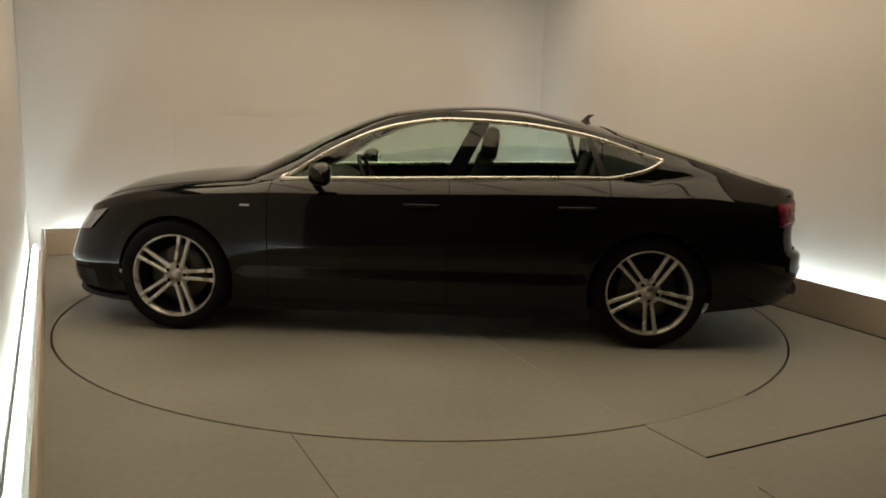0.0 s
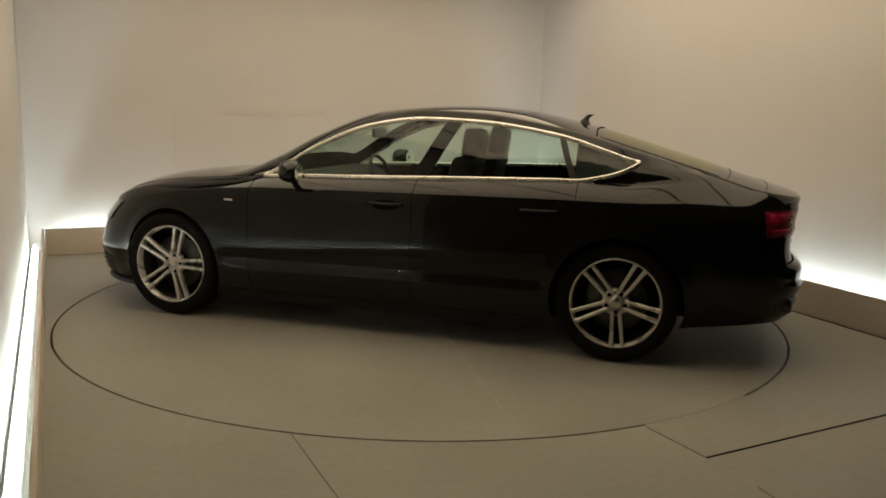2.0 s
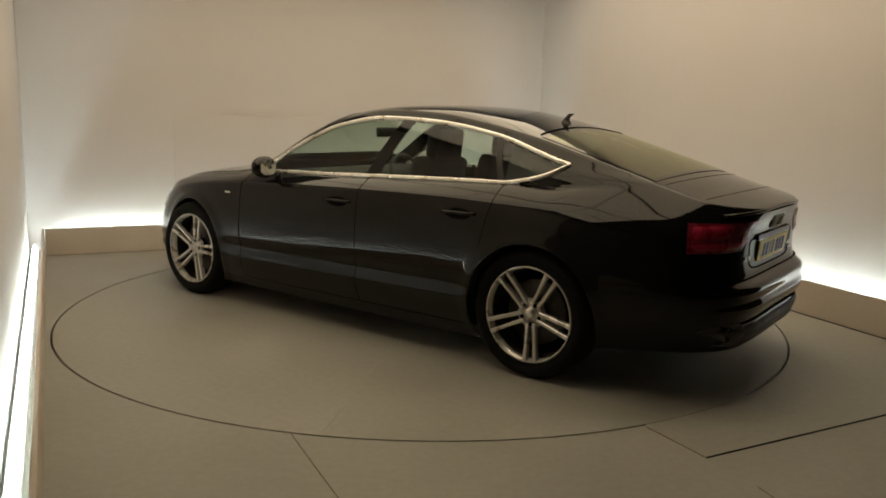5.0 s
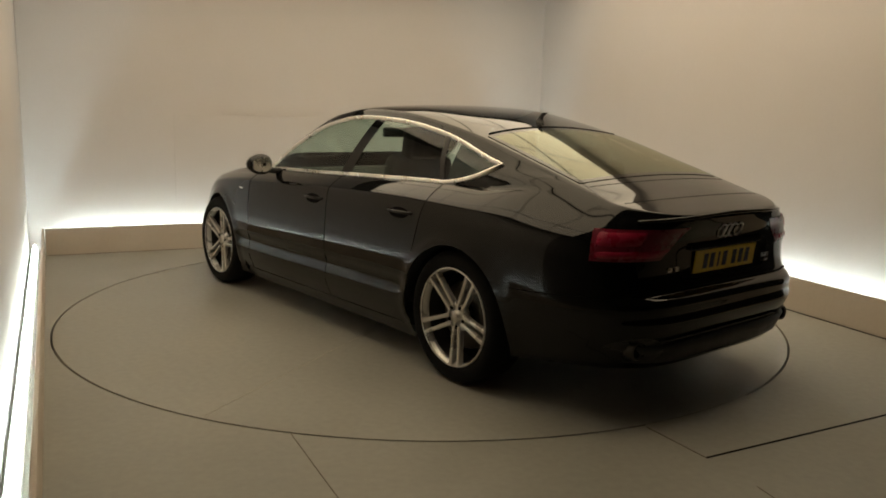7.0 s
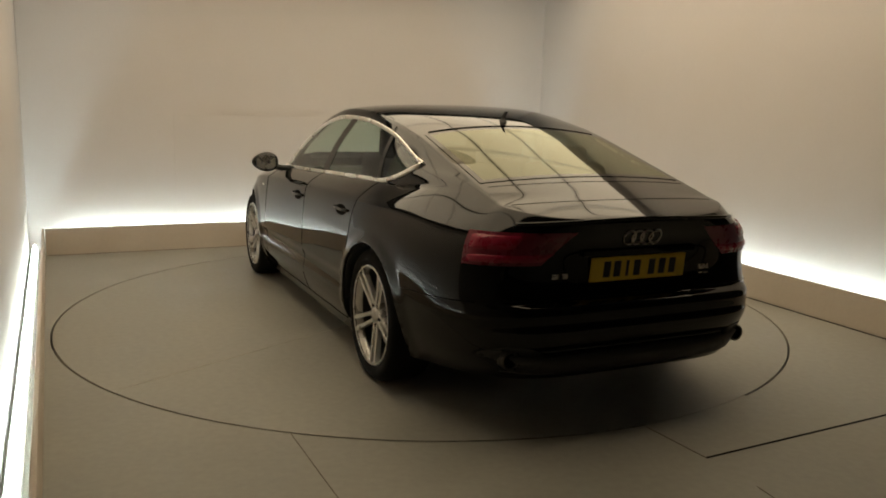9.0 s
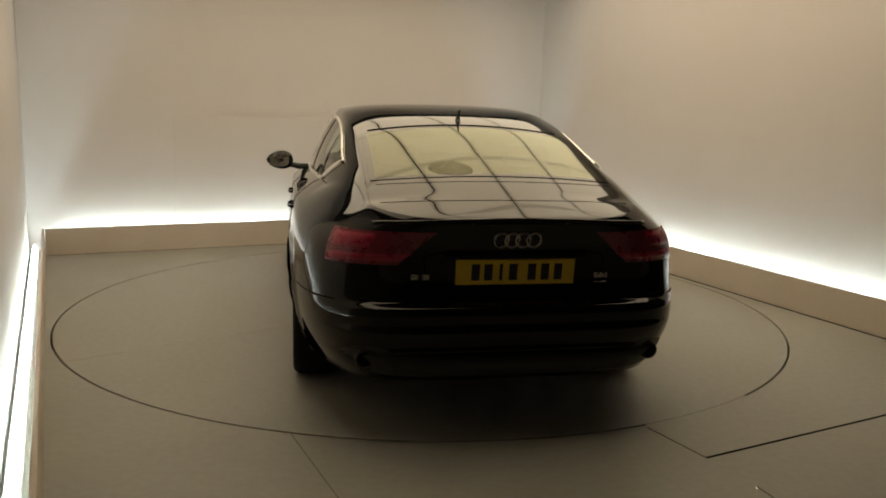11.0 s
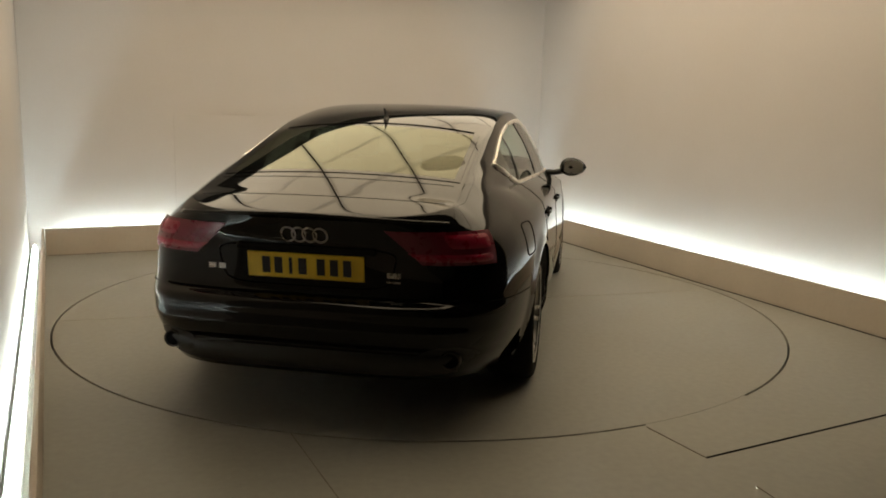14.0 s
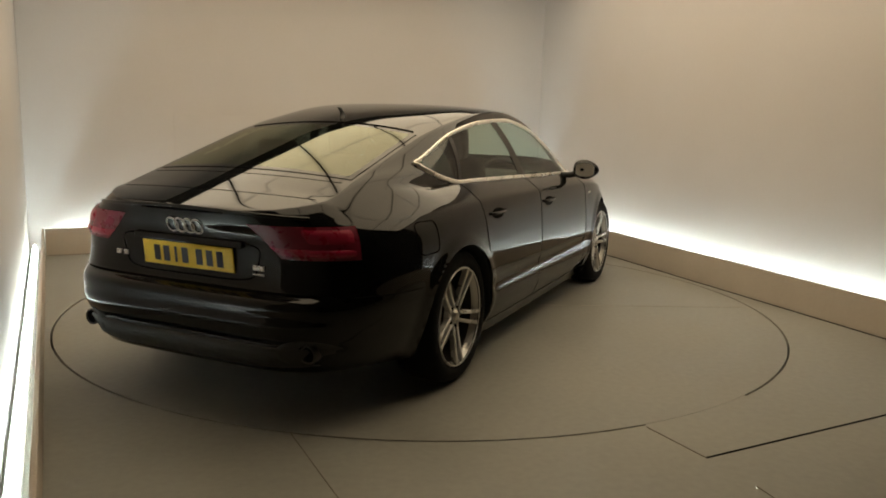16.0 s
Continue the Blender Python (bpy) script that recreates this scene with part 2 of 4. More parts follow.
        box(bm, (d.length - 0.03, w, 0.004), Matrix.Translation((c.x, c.y, 0.002)) @ Matrix.Rotation(math.atan2(d.y, d.x), 4, "Z"))
        part("floor_joint", bm, M_GAP if w > 0.01 else M_JOINT, floor, smooth=False)
    # a flush board on the back wall
    p = a + BACK_DIR * 1.32
    tagged(slab("wall_panel", p, p + BACK_DIR * 1.5, -BACK_OUT, 0.02, 1.31, 0.005, M_WALL, bevel=0.002), "pale painted flush board on the back wall", "panel", kind="structure")
    # plinths in front of the light troughs
    for name, p, q, o in (("plinth_west", ROOM["a"] - LEFT_DIR * 0.02, LEFT_END, LEFT_OUT), ("plinth_north", ROOM["a"] + BACK_DIR * 0.0, ROOM["b"], BACK_OUT),
                          ("plinth_east", ROOM["b"], RIGHT_END, RIGHT_OUT)):
        tagged(slab(name, p, q, o, 0.0, PLINTH_H, 0.02, M_PLINTH, bevel=0.003), "low grey-brown painted board hiding the wall lights", "plinth", kind="structure")
    # ceiling
    bm = bmesh.new()
    box(bm, (20, 22, 0.1), Matrix.Translation((0, -1.5, CEIL_Z + 0.05)))
    tagged(part("ceiling", bm, M_UNSEENDARK, None, smooth=False), "dark ceiling above the light frame", "ceiling", kind="structure")


def build_tubes():
    """Fluorescent battens in the troughs behind the plinths."""
    def batten(length):
        bm = bmesh.new()
        box(bm, (length - 0.02, 0.05, 0.08), Matrix.Translation((0, 0, -0.060)), 0.006)
        body = part("batten_light", bm, M_WHITE, None, smooth=False)
        bm = bmesh.new()
        tube(bm, [(-length / 2 + 0.008, 0, 0), (length / 2 - 0.008, 0, 0)], 0.014, 10)
        part("tube", bm, M_TUBE, body, "glowing greenish white tube")
        for sx in (-1, 1):
            bm = bmesh.new()
            box(bm, (0.012, 0.024, 0.03), Matrix.Translation((sx * (length / 2 - 0.009), 0, -0.012)), 0.003)
            part("lamp_holder", bm, M_WHITE, body)
        return tagged(body, "white fluorescent batten lying behind the plinth", "lamp", "trough lights")
    base = None
    runs = ((ROOM["a"], LEFT_DIR, LEFT_OUT, 4), (ROOM["a"], BACK_DIR, BACK_OUT, 4), (ROOM["b"], RIGHT_DIR, RIGHT_OUT, 4))
    for p, d, o, n in runs:
        for k in range(n):
            c = p + d * (0.07 + 1.295 * k + 0.65) + o * 0.088 + Vector((0, 0, 0.105))
            m = Matrix.Translation(c) @ Matrix.Rotation(math.atan2(d.y, d.x), 4, "Z")
            if base is None:
                base = batten(1.29)
                base.matrix_basis = m
            else:
                copy_thing(base, m)


def build_ceiling_light():
    """The large light frame over the turntable: glowing panels between bars given a weaker glow."""
    turn = Matrix.Rotation(math.atan2(BACK_DIR.y, BACK_DIR.x), 4, "Z")
    step = 0.78
    for i in range(6):
        for j in range(6):
            u, v = 0.17 + 0.80 * (i - 2.5), -0.08 + step * (j - 2.5)
            bm = bmesh.new()
            for s, t, lx, ly in ((0, 0.375, 0.779, 0.028), (0, -0.375, 0.779, 0.028), (0.375, 0, 0.028, 0.722), (-0.375, 0, 0.028, 0.722)):
                box(bm, (lx, ly, 0.014), Matrix.Translation((s, t, 0)), 0.002)
            frame_ob = part("ceiling_light", bm, M_BARGLOW, None, smooth=False)
            bm = bmesh.new()
            box(bm, (0.722, 0.722, 0.010), Matrix.Translation((0, 0, 0.0)))
            part("diffuser", bm, M_PANEL, frame_ob, "glowing warm diffuser sheet", smooth=False)
            frame_ob.matrix_basis = turn @ Matrix.Translation((u, v, 3.1))
            tagged(frame_ob, "square warm light panel with a rim given a weaker glow", "lamp", "light panels over the turntable")


def build_ceiling_fixture():
    """A shallow translucent oval dish under the light panels."""
    bm = bmesh.new()
    lathe(bm, [(0.25, 0.0), (0.245, -0.012), (0.21, -0.030), (0.13, -0.042), (0.001, -0.046)], 40)
    bmesh.ops.rotate(bm, verts=bm.verts, matrix=Matrix.Rotation(math.pi / 2, 3, "X"))
    bmesh.ops.scale(bm, verts=bm.verts, vec=(1.0, 0.45, 1.0))
    body = tagged(part("ceiling_fixture", bm, M_DISH, None), "oval translucent plastic dish hanging under the light panels", "fixture")
    for x in (-0.15, 0.15):
        bm = bmesh.new()
        tube(bm, [(x, 0, -0.025), (x, 0, 0.07)], 0.008, 10)
        part("stem", bm, M_WHITE, body)
    body.matrix_basis = Matrix.Translation((0.22, 0.63, 3.02)) @ Matrix.Rotation(radians(10), 4, "Z")


build_room()
build_tubes()
build_ceiling_fixture()
build_ceiling_light()


def build_turntable():
    bm = bmesh.new()
    n = 128
    ring = [(2.451, -0.12), (2.451, 0.0)]
    vs = grid(bm, [[(r * math.cos(k * math.tau / n), r * math.sin(k * math.tau / n), z) for k in range(n)] for r, z in ring], closed=True, flip=True)
    bm.faces.new(vs[1])
    disc = tagged(part("turntable", bm, M_FLOOR, None, smooth=False), "round grey-brown painted turntable flush with the floor", "turntable")
    # sheet joints across the disc
    for ang, off in ((118.0, 0.0),):
        half = math.sqrt(2.44**2 - off**2)
        bm = bmesh.new()
        box(bm, (2 * half, 0.001, 0.002), Matrix.Rotation(radians(ang), 4, "Z") @ Matrix.Translation((0, off, 0.0008)))
        part("sheet_joint", bm, M_PLINTH, disc, smooth=False)
    return disc


TABLE = build_turntable()

# ---- the car: x forwards, y to its left, wheels on z = 0 ----
XM = 0.2
HUB_X, HUB_Z, HUB_Y = 1.457, 0.345, 0.924
ARCH_R = 0.376
side_w = curve1d([(0, 0.865), (0.1, 0.900), (0.25, 0.936), (0.45, 0.9545), (0.6, 0.956), (0.8, 0.948), (0.92, 0.939), (1, 0.925)], 0.03)
# between the wheels: a soft edge at mid height, a hollow below it and a ridge above the sill
door_w = curve1d([(0, 0.868), (0.06, 0.888), (0.14, 0.917), (0.22, 0.940), (0.28, 0.9485), (0.31, 0.9485), (0.36, 0.9405), (0.40, 0.9380), (0.43, 0.943), (0.46, 0.953), (0.485, 0.9568), (0.55, 0.9568), (0.7, 0.952), (0.82, 0.945), (0.92, 0.937), (1, 0.925)], 0.010)
rear_x = curve1d([(0, -2.42), (0.07, -2.455), (0.15, -2.462), (0.19, -2.447), (0.235, -2.468), (0.33, -2.489), (0.365, -2.477), (0.44, -2.479), (0.475, -2.468), (0.515, -2.422), (0.56, -2.408), (0.64, -2.402), (0.85, -2.412), (0.95, -2.438), (1, -2.450)], 0.008)
front_x = curve1d([(0, 2.30), (0.08, 2.345), (0.2, 2.35), (0.3, 2.355), (0.42, 2.385), (0.6, 2.36), (0.8, 2.32), (1, 2.24)], 0.03)
bottom_z = curve1d([(-2.6, 0.262), (-2.2, 0.246), (-1.9, 0.222), (-1.0, 0.145), (1.0, 0.145), (1.9, 0.15), (2.5, 0.17)])
crease_z = curve1d([(-2.55, 0.940), (-2.44, 0.930), (-2.3, 0.906), (-2.1, 0.898), (-1.88, 0.904), (-1.5, 0.912), (-0.92, 0.917), (-0.25, 0.905), (0.52, 0.883), (1.11, 0.862), (1.46, 0.828), (1.83, 0.765), (2.1, 0.70), (2.35, 0.66)], 0.12)
centre_z = curve1d([(-2.48, 0.945), (-2.2, 1.030), (-1.9, 1.120), (-1.58, 1.214), (-1.25, 1.309), (-0.9, 1.392), (-0.5, 1.437), (0.1, 1.40), (0.5, 1.275), (0.93, 1.075), (1.06, 1.00), (1.16, 0.972), (1.43, 0.955), (1.85, 0.905), (2.09, 0.838), (2.2, 0.765), (2.3, 0.66)], 0.10)
belt_z = curve1d([(-2.48, 0.938), (-2.2, 0.957), (-1.9, 0.985), (-1.53, 1.006), (-1.18, 1.012), (-0.59, 1.0), (0.1, 0.978), (0.80, 0.955), (1.0, 0.925), (1.43, 0.885), (1.85, 0.82), (2.15, 0.72), (2.3, 0.66)], 0.06)
belt_y = curve1d([(-2.48, 0.58), (-2.3, 0.69), (-2.0, 0.735), (-1.53, 0.755), (-1.18, 0.775), (-0.6, 0.797), (0.1, 0.805), (0.80, 0.80), (1.1, 0.80), (1.6, 0.78), (2.0, 0.68), (2.2, 0.50), (2.3, 0.2)], 0.08)
rail_z = curve1d([(-2.48, 0.940), (-2.0, 1.025), (-1.53, 1.122), (-1.05, 1.266), (-0.585, 1.331), (-0.23, 1.343), (0.12, 1.296), (0.45, 1.167), (0.60, 1.080), (0.72, 1.005), (0.80, 0.962), (1.0, 0.937), (1.43, 0.905), (1.85, 0.84), (2.15, 0.735), (2.3, 0.66)], 0.045)
rail_y = curve1d([(-2.48, 0.52), (-2.2, 0.64), (-1.9, 0.67), (-1.53, 0.668), (-1.2, 0.65), (-0.8, 0.638), (-0.3, 0.642), (0.1, 0.662), (0.45, 0.71), (0.65, 0.757), (0.80, 0.785), (1.1, 0.77), (1.6, 0.72), (2.0, 0.60), (2.2, 0.44), (2.3, 0.18)], 0.1)
NF = 3.7
corner_n = curve1d([(0, 5.2), (0.5, 5.8), (0.8, 5.8), (1, 4.2)], 0.08)


rear_plain = curve1d([(0, -2.42), (0.1, -2.46), (0.3, -2.475), (0.5, -2.445), (0.7, -2.415), (0.85, -2.418), (1, -2.450)], 0.05)


def rear_end(v, c):
    """Rear end at height v; its folds fade towards the sides (c 1 in the middle, 0 at the side)."""
    return rear_plain(v) + (rear_x(v) - rear_plain(v)) * c**6


def side_width(x, v):
    """Half width of the body at x, v: the door section fades out towards the wheels."""
    k = min(1.0, max(0.0, (1.16 - abs(x + 0.02)) / 0.20))
    k = k * k * (3 - 2 * k)
    w = side_w(v)
    return w + (door_w(v) - w) * k


def contour(a, v):
    """Plan of the lower body: a from 0 (front middle) to 2 (rear middle), v from sill to crease."""
    if a <= 1:
        t, n, end = a * math.pi / 2, NF, front_x(v)
    else:
        t = (2 - a) * math.pi / 2
        n, end = corner_n(v), rear_end(v, math.cos(t))
    x = XM + (end - XM) * math.cos(t) ** (2 / n) if t < math.pi / 2 - 1e-6 else XM
    return x, side_width(x, v) * math.sin(t) ** (2 / n) if t > 0 else 0.0


def low_point(a, v):
    x, y = contour(a, v)
    return Vector((x, y, bottom_z(x) + (crease_z(x) - bottom_z(x)) * v))


def crease_y(x):
    w = side_w(1)
    if x >= XM:
        t = min(1.0, (x - XM) / (front_x(1) - XM))
        return w * max(0.0, 1 - t**NF) ** (1 / NF)
    t = min(1.0, (x - XM) / (rear_x(1) - XM))
    return w * max(0.0, 1 - t ** corner_n(1)) ** (1 / corner_n(1))


def side_point(x, v, y_out=0.0):
    """A point of the body side at x, v (left side)."""
    w = side_width(x, v)
    if x >= XM:
        t = min(1.0, (x - XM) / (front_x(v) - XM))
        y = w * (1 - t**NF) ** (1 / NF)
    else:
        t = min(1.0, (x - XM) / (rear_plain(v) - XM))
        y = w * (1 - t ** corner_n(v)) ** (1 / corner_n(v))
    return Vector((x, y + y_out, bottom_z(x) + (crease_z(x) - bottom_z(x)) * v))


def v_at(x, z):
    return (z - bottom_z(x)) / (crease_z(x) - bottom_z(x))


def rear_point(y, z, out=0.0):
    """A point of the rear face at y, z."""
    v = min(1.0, max(0.0, (z - 0.262) / (0.93 - 0.262)))
    w = side_w(v)
    q = min(0.999, abs(y) / w) ** corner_n(v)
    x = XM + (rear_end(v, math.sqrt(1 - q)) - XM) * (1 - q) ** (1 / corner_n(v))
    return Vector((x - out, y, z))


WIN_TOP = 0.87
rail_stretch = curve1d([(-2.5, 1.0), (-2.0, 1.0), (-1.6, 1 / WIN_TOP), (0.6, 1 / WIN_TOP), (0.95, 1.0), (2.5, 1.0)], 0.06)


def ease(x, a, b):
    """Smooth step from 0 at a to 1 at b."""
    k = min(1.0, max(0.0, (x - a) / (b - a)))
    return k * k * (3 - 2 * k)


def section(x):
    """Key points of the upper body at x: crease, belt, rail (top of the side glass) and edge of the roof."""
    yc, zc = crease_y(x), crease_z(x)
    yb, yr = min(belt_y(x), yc * 0.97), min(rail_y(x), yc * 0.92)
    zb, zr = max(belt_z(x), zc), max(rail_z(x), zc + 0.001)
    top = max(centre_z(x), zc + 0.002)
    # the body side goes on above the windows to the edge of the roof
    e = rail_stretch(x)
    ye, ze = yb + (yr - yb) * e, min(zb + (zr - zb) * e, max(zr, top - 0.012))
    # the sloping tail is flat across, with a fold on either side
    k = ease(x, -0.75, -1.35)
    ye += (min(0.60, yc * 0.87) - ye) * k
    ze += (top - min(0.040, 0.30 * (top - zc)) - ze) * k
    return yc, zc, yb, zb, yr, zr, ye, ze


def top_point(x, s):
    """Upper body at x; s 0 crease, 1 belt, 2 edge of the roof, 3 middle."""
    yc, zc, yb, zb, yr, zr, ye, ze = section(x)
    if s > 2:
        return roof_point(x, ye * max(0.0, 1 - (s - 2) ** 1.25))
    t = s - 1
    if s <= 1:
        p = Vector((x, yc + (yb - yc) * s, zc + (zb - zc) * (s + 0.35 * s * (1 - s))))
    else:
        out = 0.022 * math.sin(math.pi * t) * min(1, max(0, (ze - zb) * 5))
        if t <= WIN_TOP:
            q = t / WIN_TOP
            p = Vector((x, yb + (yr - yb) * q + out, zb + (zr - zb) * q))
        else:
            q = (t - WIN_TOP) / (1 - WIN_TOP)
            p = Vector((x, yr + (ye - yr) * q + out, zr + (ze - zr) * q))
    k = ease(x, -1.45, -2.05)
    if k > 0:
        # behind the windows one even sweep runs from the crease up to the tail's edge
        u = s / 2
        w = 0.18 * (yc - ye)
        b = Vector((x, yc, zc)) * (1 - u) ** 2 + Vector((x, ye + w, ze - 0.13 * w)) * (2 * u * (1 - u)) + Vector((x, ye, ze)) * u**2
        p = p.lerp(b, k)
    return p


crown_mix = curve1d([(-2.5, 1.0), (-1.25, 0.95), (-0.7, 0.40), (0.6, 0.40), (1.0, 0.7), (2.4, 0.9)], 0.1)


def roof_point(x, y, out=0.0):
    yc, zc, yb, zb, yr, zr, ye, ze = section(x)
    top = max(centre_z(x), ze)
    a = abs(y)
    if a <= ye:
        f, k = a / max(ye, 1e-4), crown_mix(x)
        z = ze + (top - ze) * (1 - k * f**2 - (1 - k) * f**7)
    else:
        z = ze + (zc - ze) * min(1.0, (a - ye) / max(yc - ye, 1e-4))
    return Vector((x, y, z + out))


def mirrored(bm):
    """Add the right-hand half of a left-hand mesh."""
    r = bmesh.ops.duplicate(bm, geom=bm.verts[:] + bm.edges[:] + bm.faces[:])
    vs = [g for g in r["geom"] if isinstance(g, bmesh.types.BMVert)]
    fs = [g for g in r["geom"] if isinstance(g, bmesh.types.BMFace)]
    for v in vs:
        v.co.y = -v.co.y
    bmesh.ops.reverse_faces(bm, faces=fs)
    bmesh.ops.remove_doubles(bm, verts=bm.verts, dist=1e-4)
    return bm


def flipped_y(bm):
    for v in bm.verts:
        v.co.y = -v.co.y
    bmesh.ops.reverse_faces(bm, faces=bm.faces[:])
    return bm


DOOR_F, DOOR_M, DOOR_R = 0.86, -0.24, -1.20


def build_shell(car):
    # even steps along the plan contour
    dense = [i / 400 * 2 for i in range(801) if i / 400 * 2 <= 2.0]
    pts = [low_point(a, 0.6) for a in dense]
    length = [0.0]
    for p, q in zip(pts, pts[1:]):
        length.append(length[-1] + (q - p).length)
    na, nv = 250, 70
    aa = [float(np.interp(length[-1] * i / na, length, dense)) for i in range(na + 1)]
    faces = {}

    def keep(key, quad):
        faces.setdefault(key, []).append(quad)

    low = [[low_point(a, j / nv) for j in range(nv + 1)] for a in aa]
    # wheel openings: points inside the arch move out to its edge
    inside = [[False] * (nv + 1) for _ in aa]
    for i in range(na + 1):
        for j in range(nv + 1):
            p = low[i][j]
            for hx in (HUB_X, -HUB_X):
                d = Vector((p.x - hx, 0, p.z - HUB_Z))
                if p.y > 0.6 and d.length < ARCH_R:
                    inside[i][j] = True
                    d = d.normalized() * ARCH_R if d.length > 1e-4 else Vector((0, 0, ARCH_R))
                    low[i][j] = Vector((hx + d.x, p.y, HUB_Z + d.z))
    # a soft lip round the wheel openings
    for row in low:
        for p in row:
            for hx in (HUB_X, -HUB_X):
                d = math.hypot(p.x - hx, p.z - HUB_Z) - ARCH_R
                if p.y > 0.6 and d < 0.2:
                    p.y += 0.012 * math.exp(-(max(0.0, d - 0.012) / 0.035) ** 2)
    for i in range(na):
        for j in range(nv):
            if inside[i][j] and inside[i + 1][j] and inside[i][j + 1] and inside[i + 1][j + 1]:
                continue
            q = [low[i][j], low[i][j + 1], low[i + 1][j + 1], low[i + 1][j]]
            c = (q[0] + q[1] + q[2] + q[3]) / 4
            v = (j + 0.5) / nv
            if c.x > 1.86:
                key = "front_bumper"
            elif c.x < -1.9 and v < 0.50:
                key = "rear_bumper"
            elif c.x < -2.1 and abs(c.y) < 0.60:
                key = "tailgate"
            elif v < 0.1 and abs(c.x) < 1.2:
                key = "sill"
            elif c.x > DOOR_F:
                key = "front_fender"
            elif c.x > DOOR_M:
                key = "front_door"
            elif c.x > DOOR_R:
                key = "rear_door"
            else:
                key = "rear_quarter"
            keep(key, q)
    # upper body
    # stations shared with the top row of the lower body
    xs = [rear_x(1) + 0.002]
    for x in sorted(row[nv].x for row in low):
        if xs[-1] + 0.006 < x < front_x(1) - 0.008:
            xs.append(x)
    xs.append(front_x(1) - 0.002)
    ss = [k / 6 for k in range(6)] + [1 + WIN_TOP * k / 7 for k in range(7)] + [1 + WIN_TOP + (1 - WIN_TOP) * k / 3 for k in range(3)] + [2 + k / 26 for k in range(27)]
    up = [[top_point(x, s) for s in ss] for x in xs]
    for i in range(len(xs) - 1):
        for j in range(len(ss) - 1):
            x, s = (xs[i] + xs[i + 1]) / 2, (ss[j] + ss[j + 1]) / 2
            q = [up[i + 1][j], up[i + 1][j + 1], up[i][j + 1], up[i][j]]
            c = (q[0] + q[1] + q[2] + q[3]) / 4
            if s < 1:
                key = "front_door" if DOOR_M < x < DOOR_F else "rear_door" if DOOR_R < x <= DOOR_M else "front_fender" if x > 0 else "rear_quarter"
                if x > 1.95:
                    key = "hood"
            elif s < 2:
                if -1.53 < x < 0.78 and s < 1 + WIN_TOP:
                    continue
                key = "roof" if -1.27 < x < 0.98 and s > 1 + WIN_TOP else "front_fender" if x > 0 else "rear_quarter"
            else:
                if screen_inside(c.x, c.y, 0.03) or backlight_inside(c.x, c.y, 0.03):
                    continue
                if x > 0.98:
                    key = "hood"
                elif x > -1.27:
                    key = "roof"
                else:
                    key = "tailgate" if abs(c.y) < 0.64 else "rear_quarter"
            keep(key, q)
    # body below the rising rear end of the side windows
    fx = [-1.20 - 0.03 * k for k in range(12)]
    for x0, x1 in zip(fx, fx[1:]):
        for k in range(4):
            keep("rear_quarter", [top_point(x0, 1 + sill_t(x0) * k / 4), top_point(x0, 1 + sill_t(x0) * (k + 1) / 4),
                                  top_point(x1, 1 + sill_t(x1) * (k + 1) / 4), top_point(x1, 1 + sill_t(x1) * k / 4)])
    labels = {"hood": "gloss black hood", "roof": "gloss black roof", "tailgate": "gloss black sloping tailgate"}
    # one run of normals over the whole body, so that reflections cross the panel gaps unbroken
    def make(quads):
        bm = bmesh.new()
        for q in quads:
            bm.faces.new([bm.verts.new(p) for p in q])
        bmesh.ops.remove_doubles(bm, verts=bm.verts, dist=2.5e-3)
        bmesh.ops.dissolve_degenerate(bm, edges=bm.edges, dist=1e-5)
        return bm
    whole = mirrored(make([q for quads in faces.values() for q in quads]))
    whole.normal_update()
    tree = KDTree(len(whole.verts))
    normals = [v.normal.copy() for v in whole.verts]
    for i, v in enumerate(whole.verts):
        tree.insert(v.co, i)
    tree.balance()
    whole.free()

    def panel(key, bm):
        ob = part(key, bm, M_PAINT, car, labels.get(key, ""))
        me = ob.data
        own = [v.normal.copy() for v in me.vertices]
        out = []
        for v, n in zip(me.vertices, own):
            co, i, dist = tree.find(v.co)
            m = normals[i]
            m = -m if m.dot(n) < 0 else m
            out.append(m if dist < 1e-3 and m.dot(n) > 0.8 else n)
        me.normals_split_custom_set_from_vertices(out)
    for key, quads in faces.items():
        if key in ("front_bumper", "rear_bumper", "tailgate", "hood", "roof"):
            panel(key, mirrored(make(quads)))
        else:
            panel(key, make(quads))
            panel(key, flipped_y(make(quads)))


window_sill_z = curve1d([(-1.54, 1.120), (-1.50, 1.098), (-1.42, 1.062), (-1.3, 1.030), (-1.2, 1.0125), (-1.0, 1.0)])


def sill_t(x):
    """How far up the side the lower edge of the side windows lies at x, 0 belt to 1 rail."""
    yc, zc, yb, zb, yr, zr, ye, ze = section(x)
    if x > -1.18:
        return 0.0
    return min(WIN_TOP - 0.01, max(0.0, WIN_TOP * (window_sill_z(x) - zb) / max(zr - zb, 1e-3)))


def screen_edges(q):
    """Windscreen at cross fraction q: base x and header x."""
    return 1.04 - 0.20 * q * q, 0.16 - 0.03 * q * q


def screen_hw(x):
    return section(x)[6] - 0.03


def screen_inside(x, y, inset):
    hw = screen_hw(x)
    q = abs(y) / hw
    b, h = screen_edges(min(q, 1))
    return abs(y) < hw - inset and h + inset < x < b - inset


def backlight_edges(q):
    return -1.255 - 0.035 * q * q, -2.00 + 0.03 * q * q


def backlight_hw(x):
    return 0.565 + (-1.255 - x) * 0.02


def backlight_inside(x, y, inset):
    hw = backlight_hw(x)
    q = abs(y) / hw
    t, b = backlight_edges(min(q, 1))
    return abs(y) < hw - inset and b + inset < x < t - inset


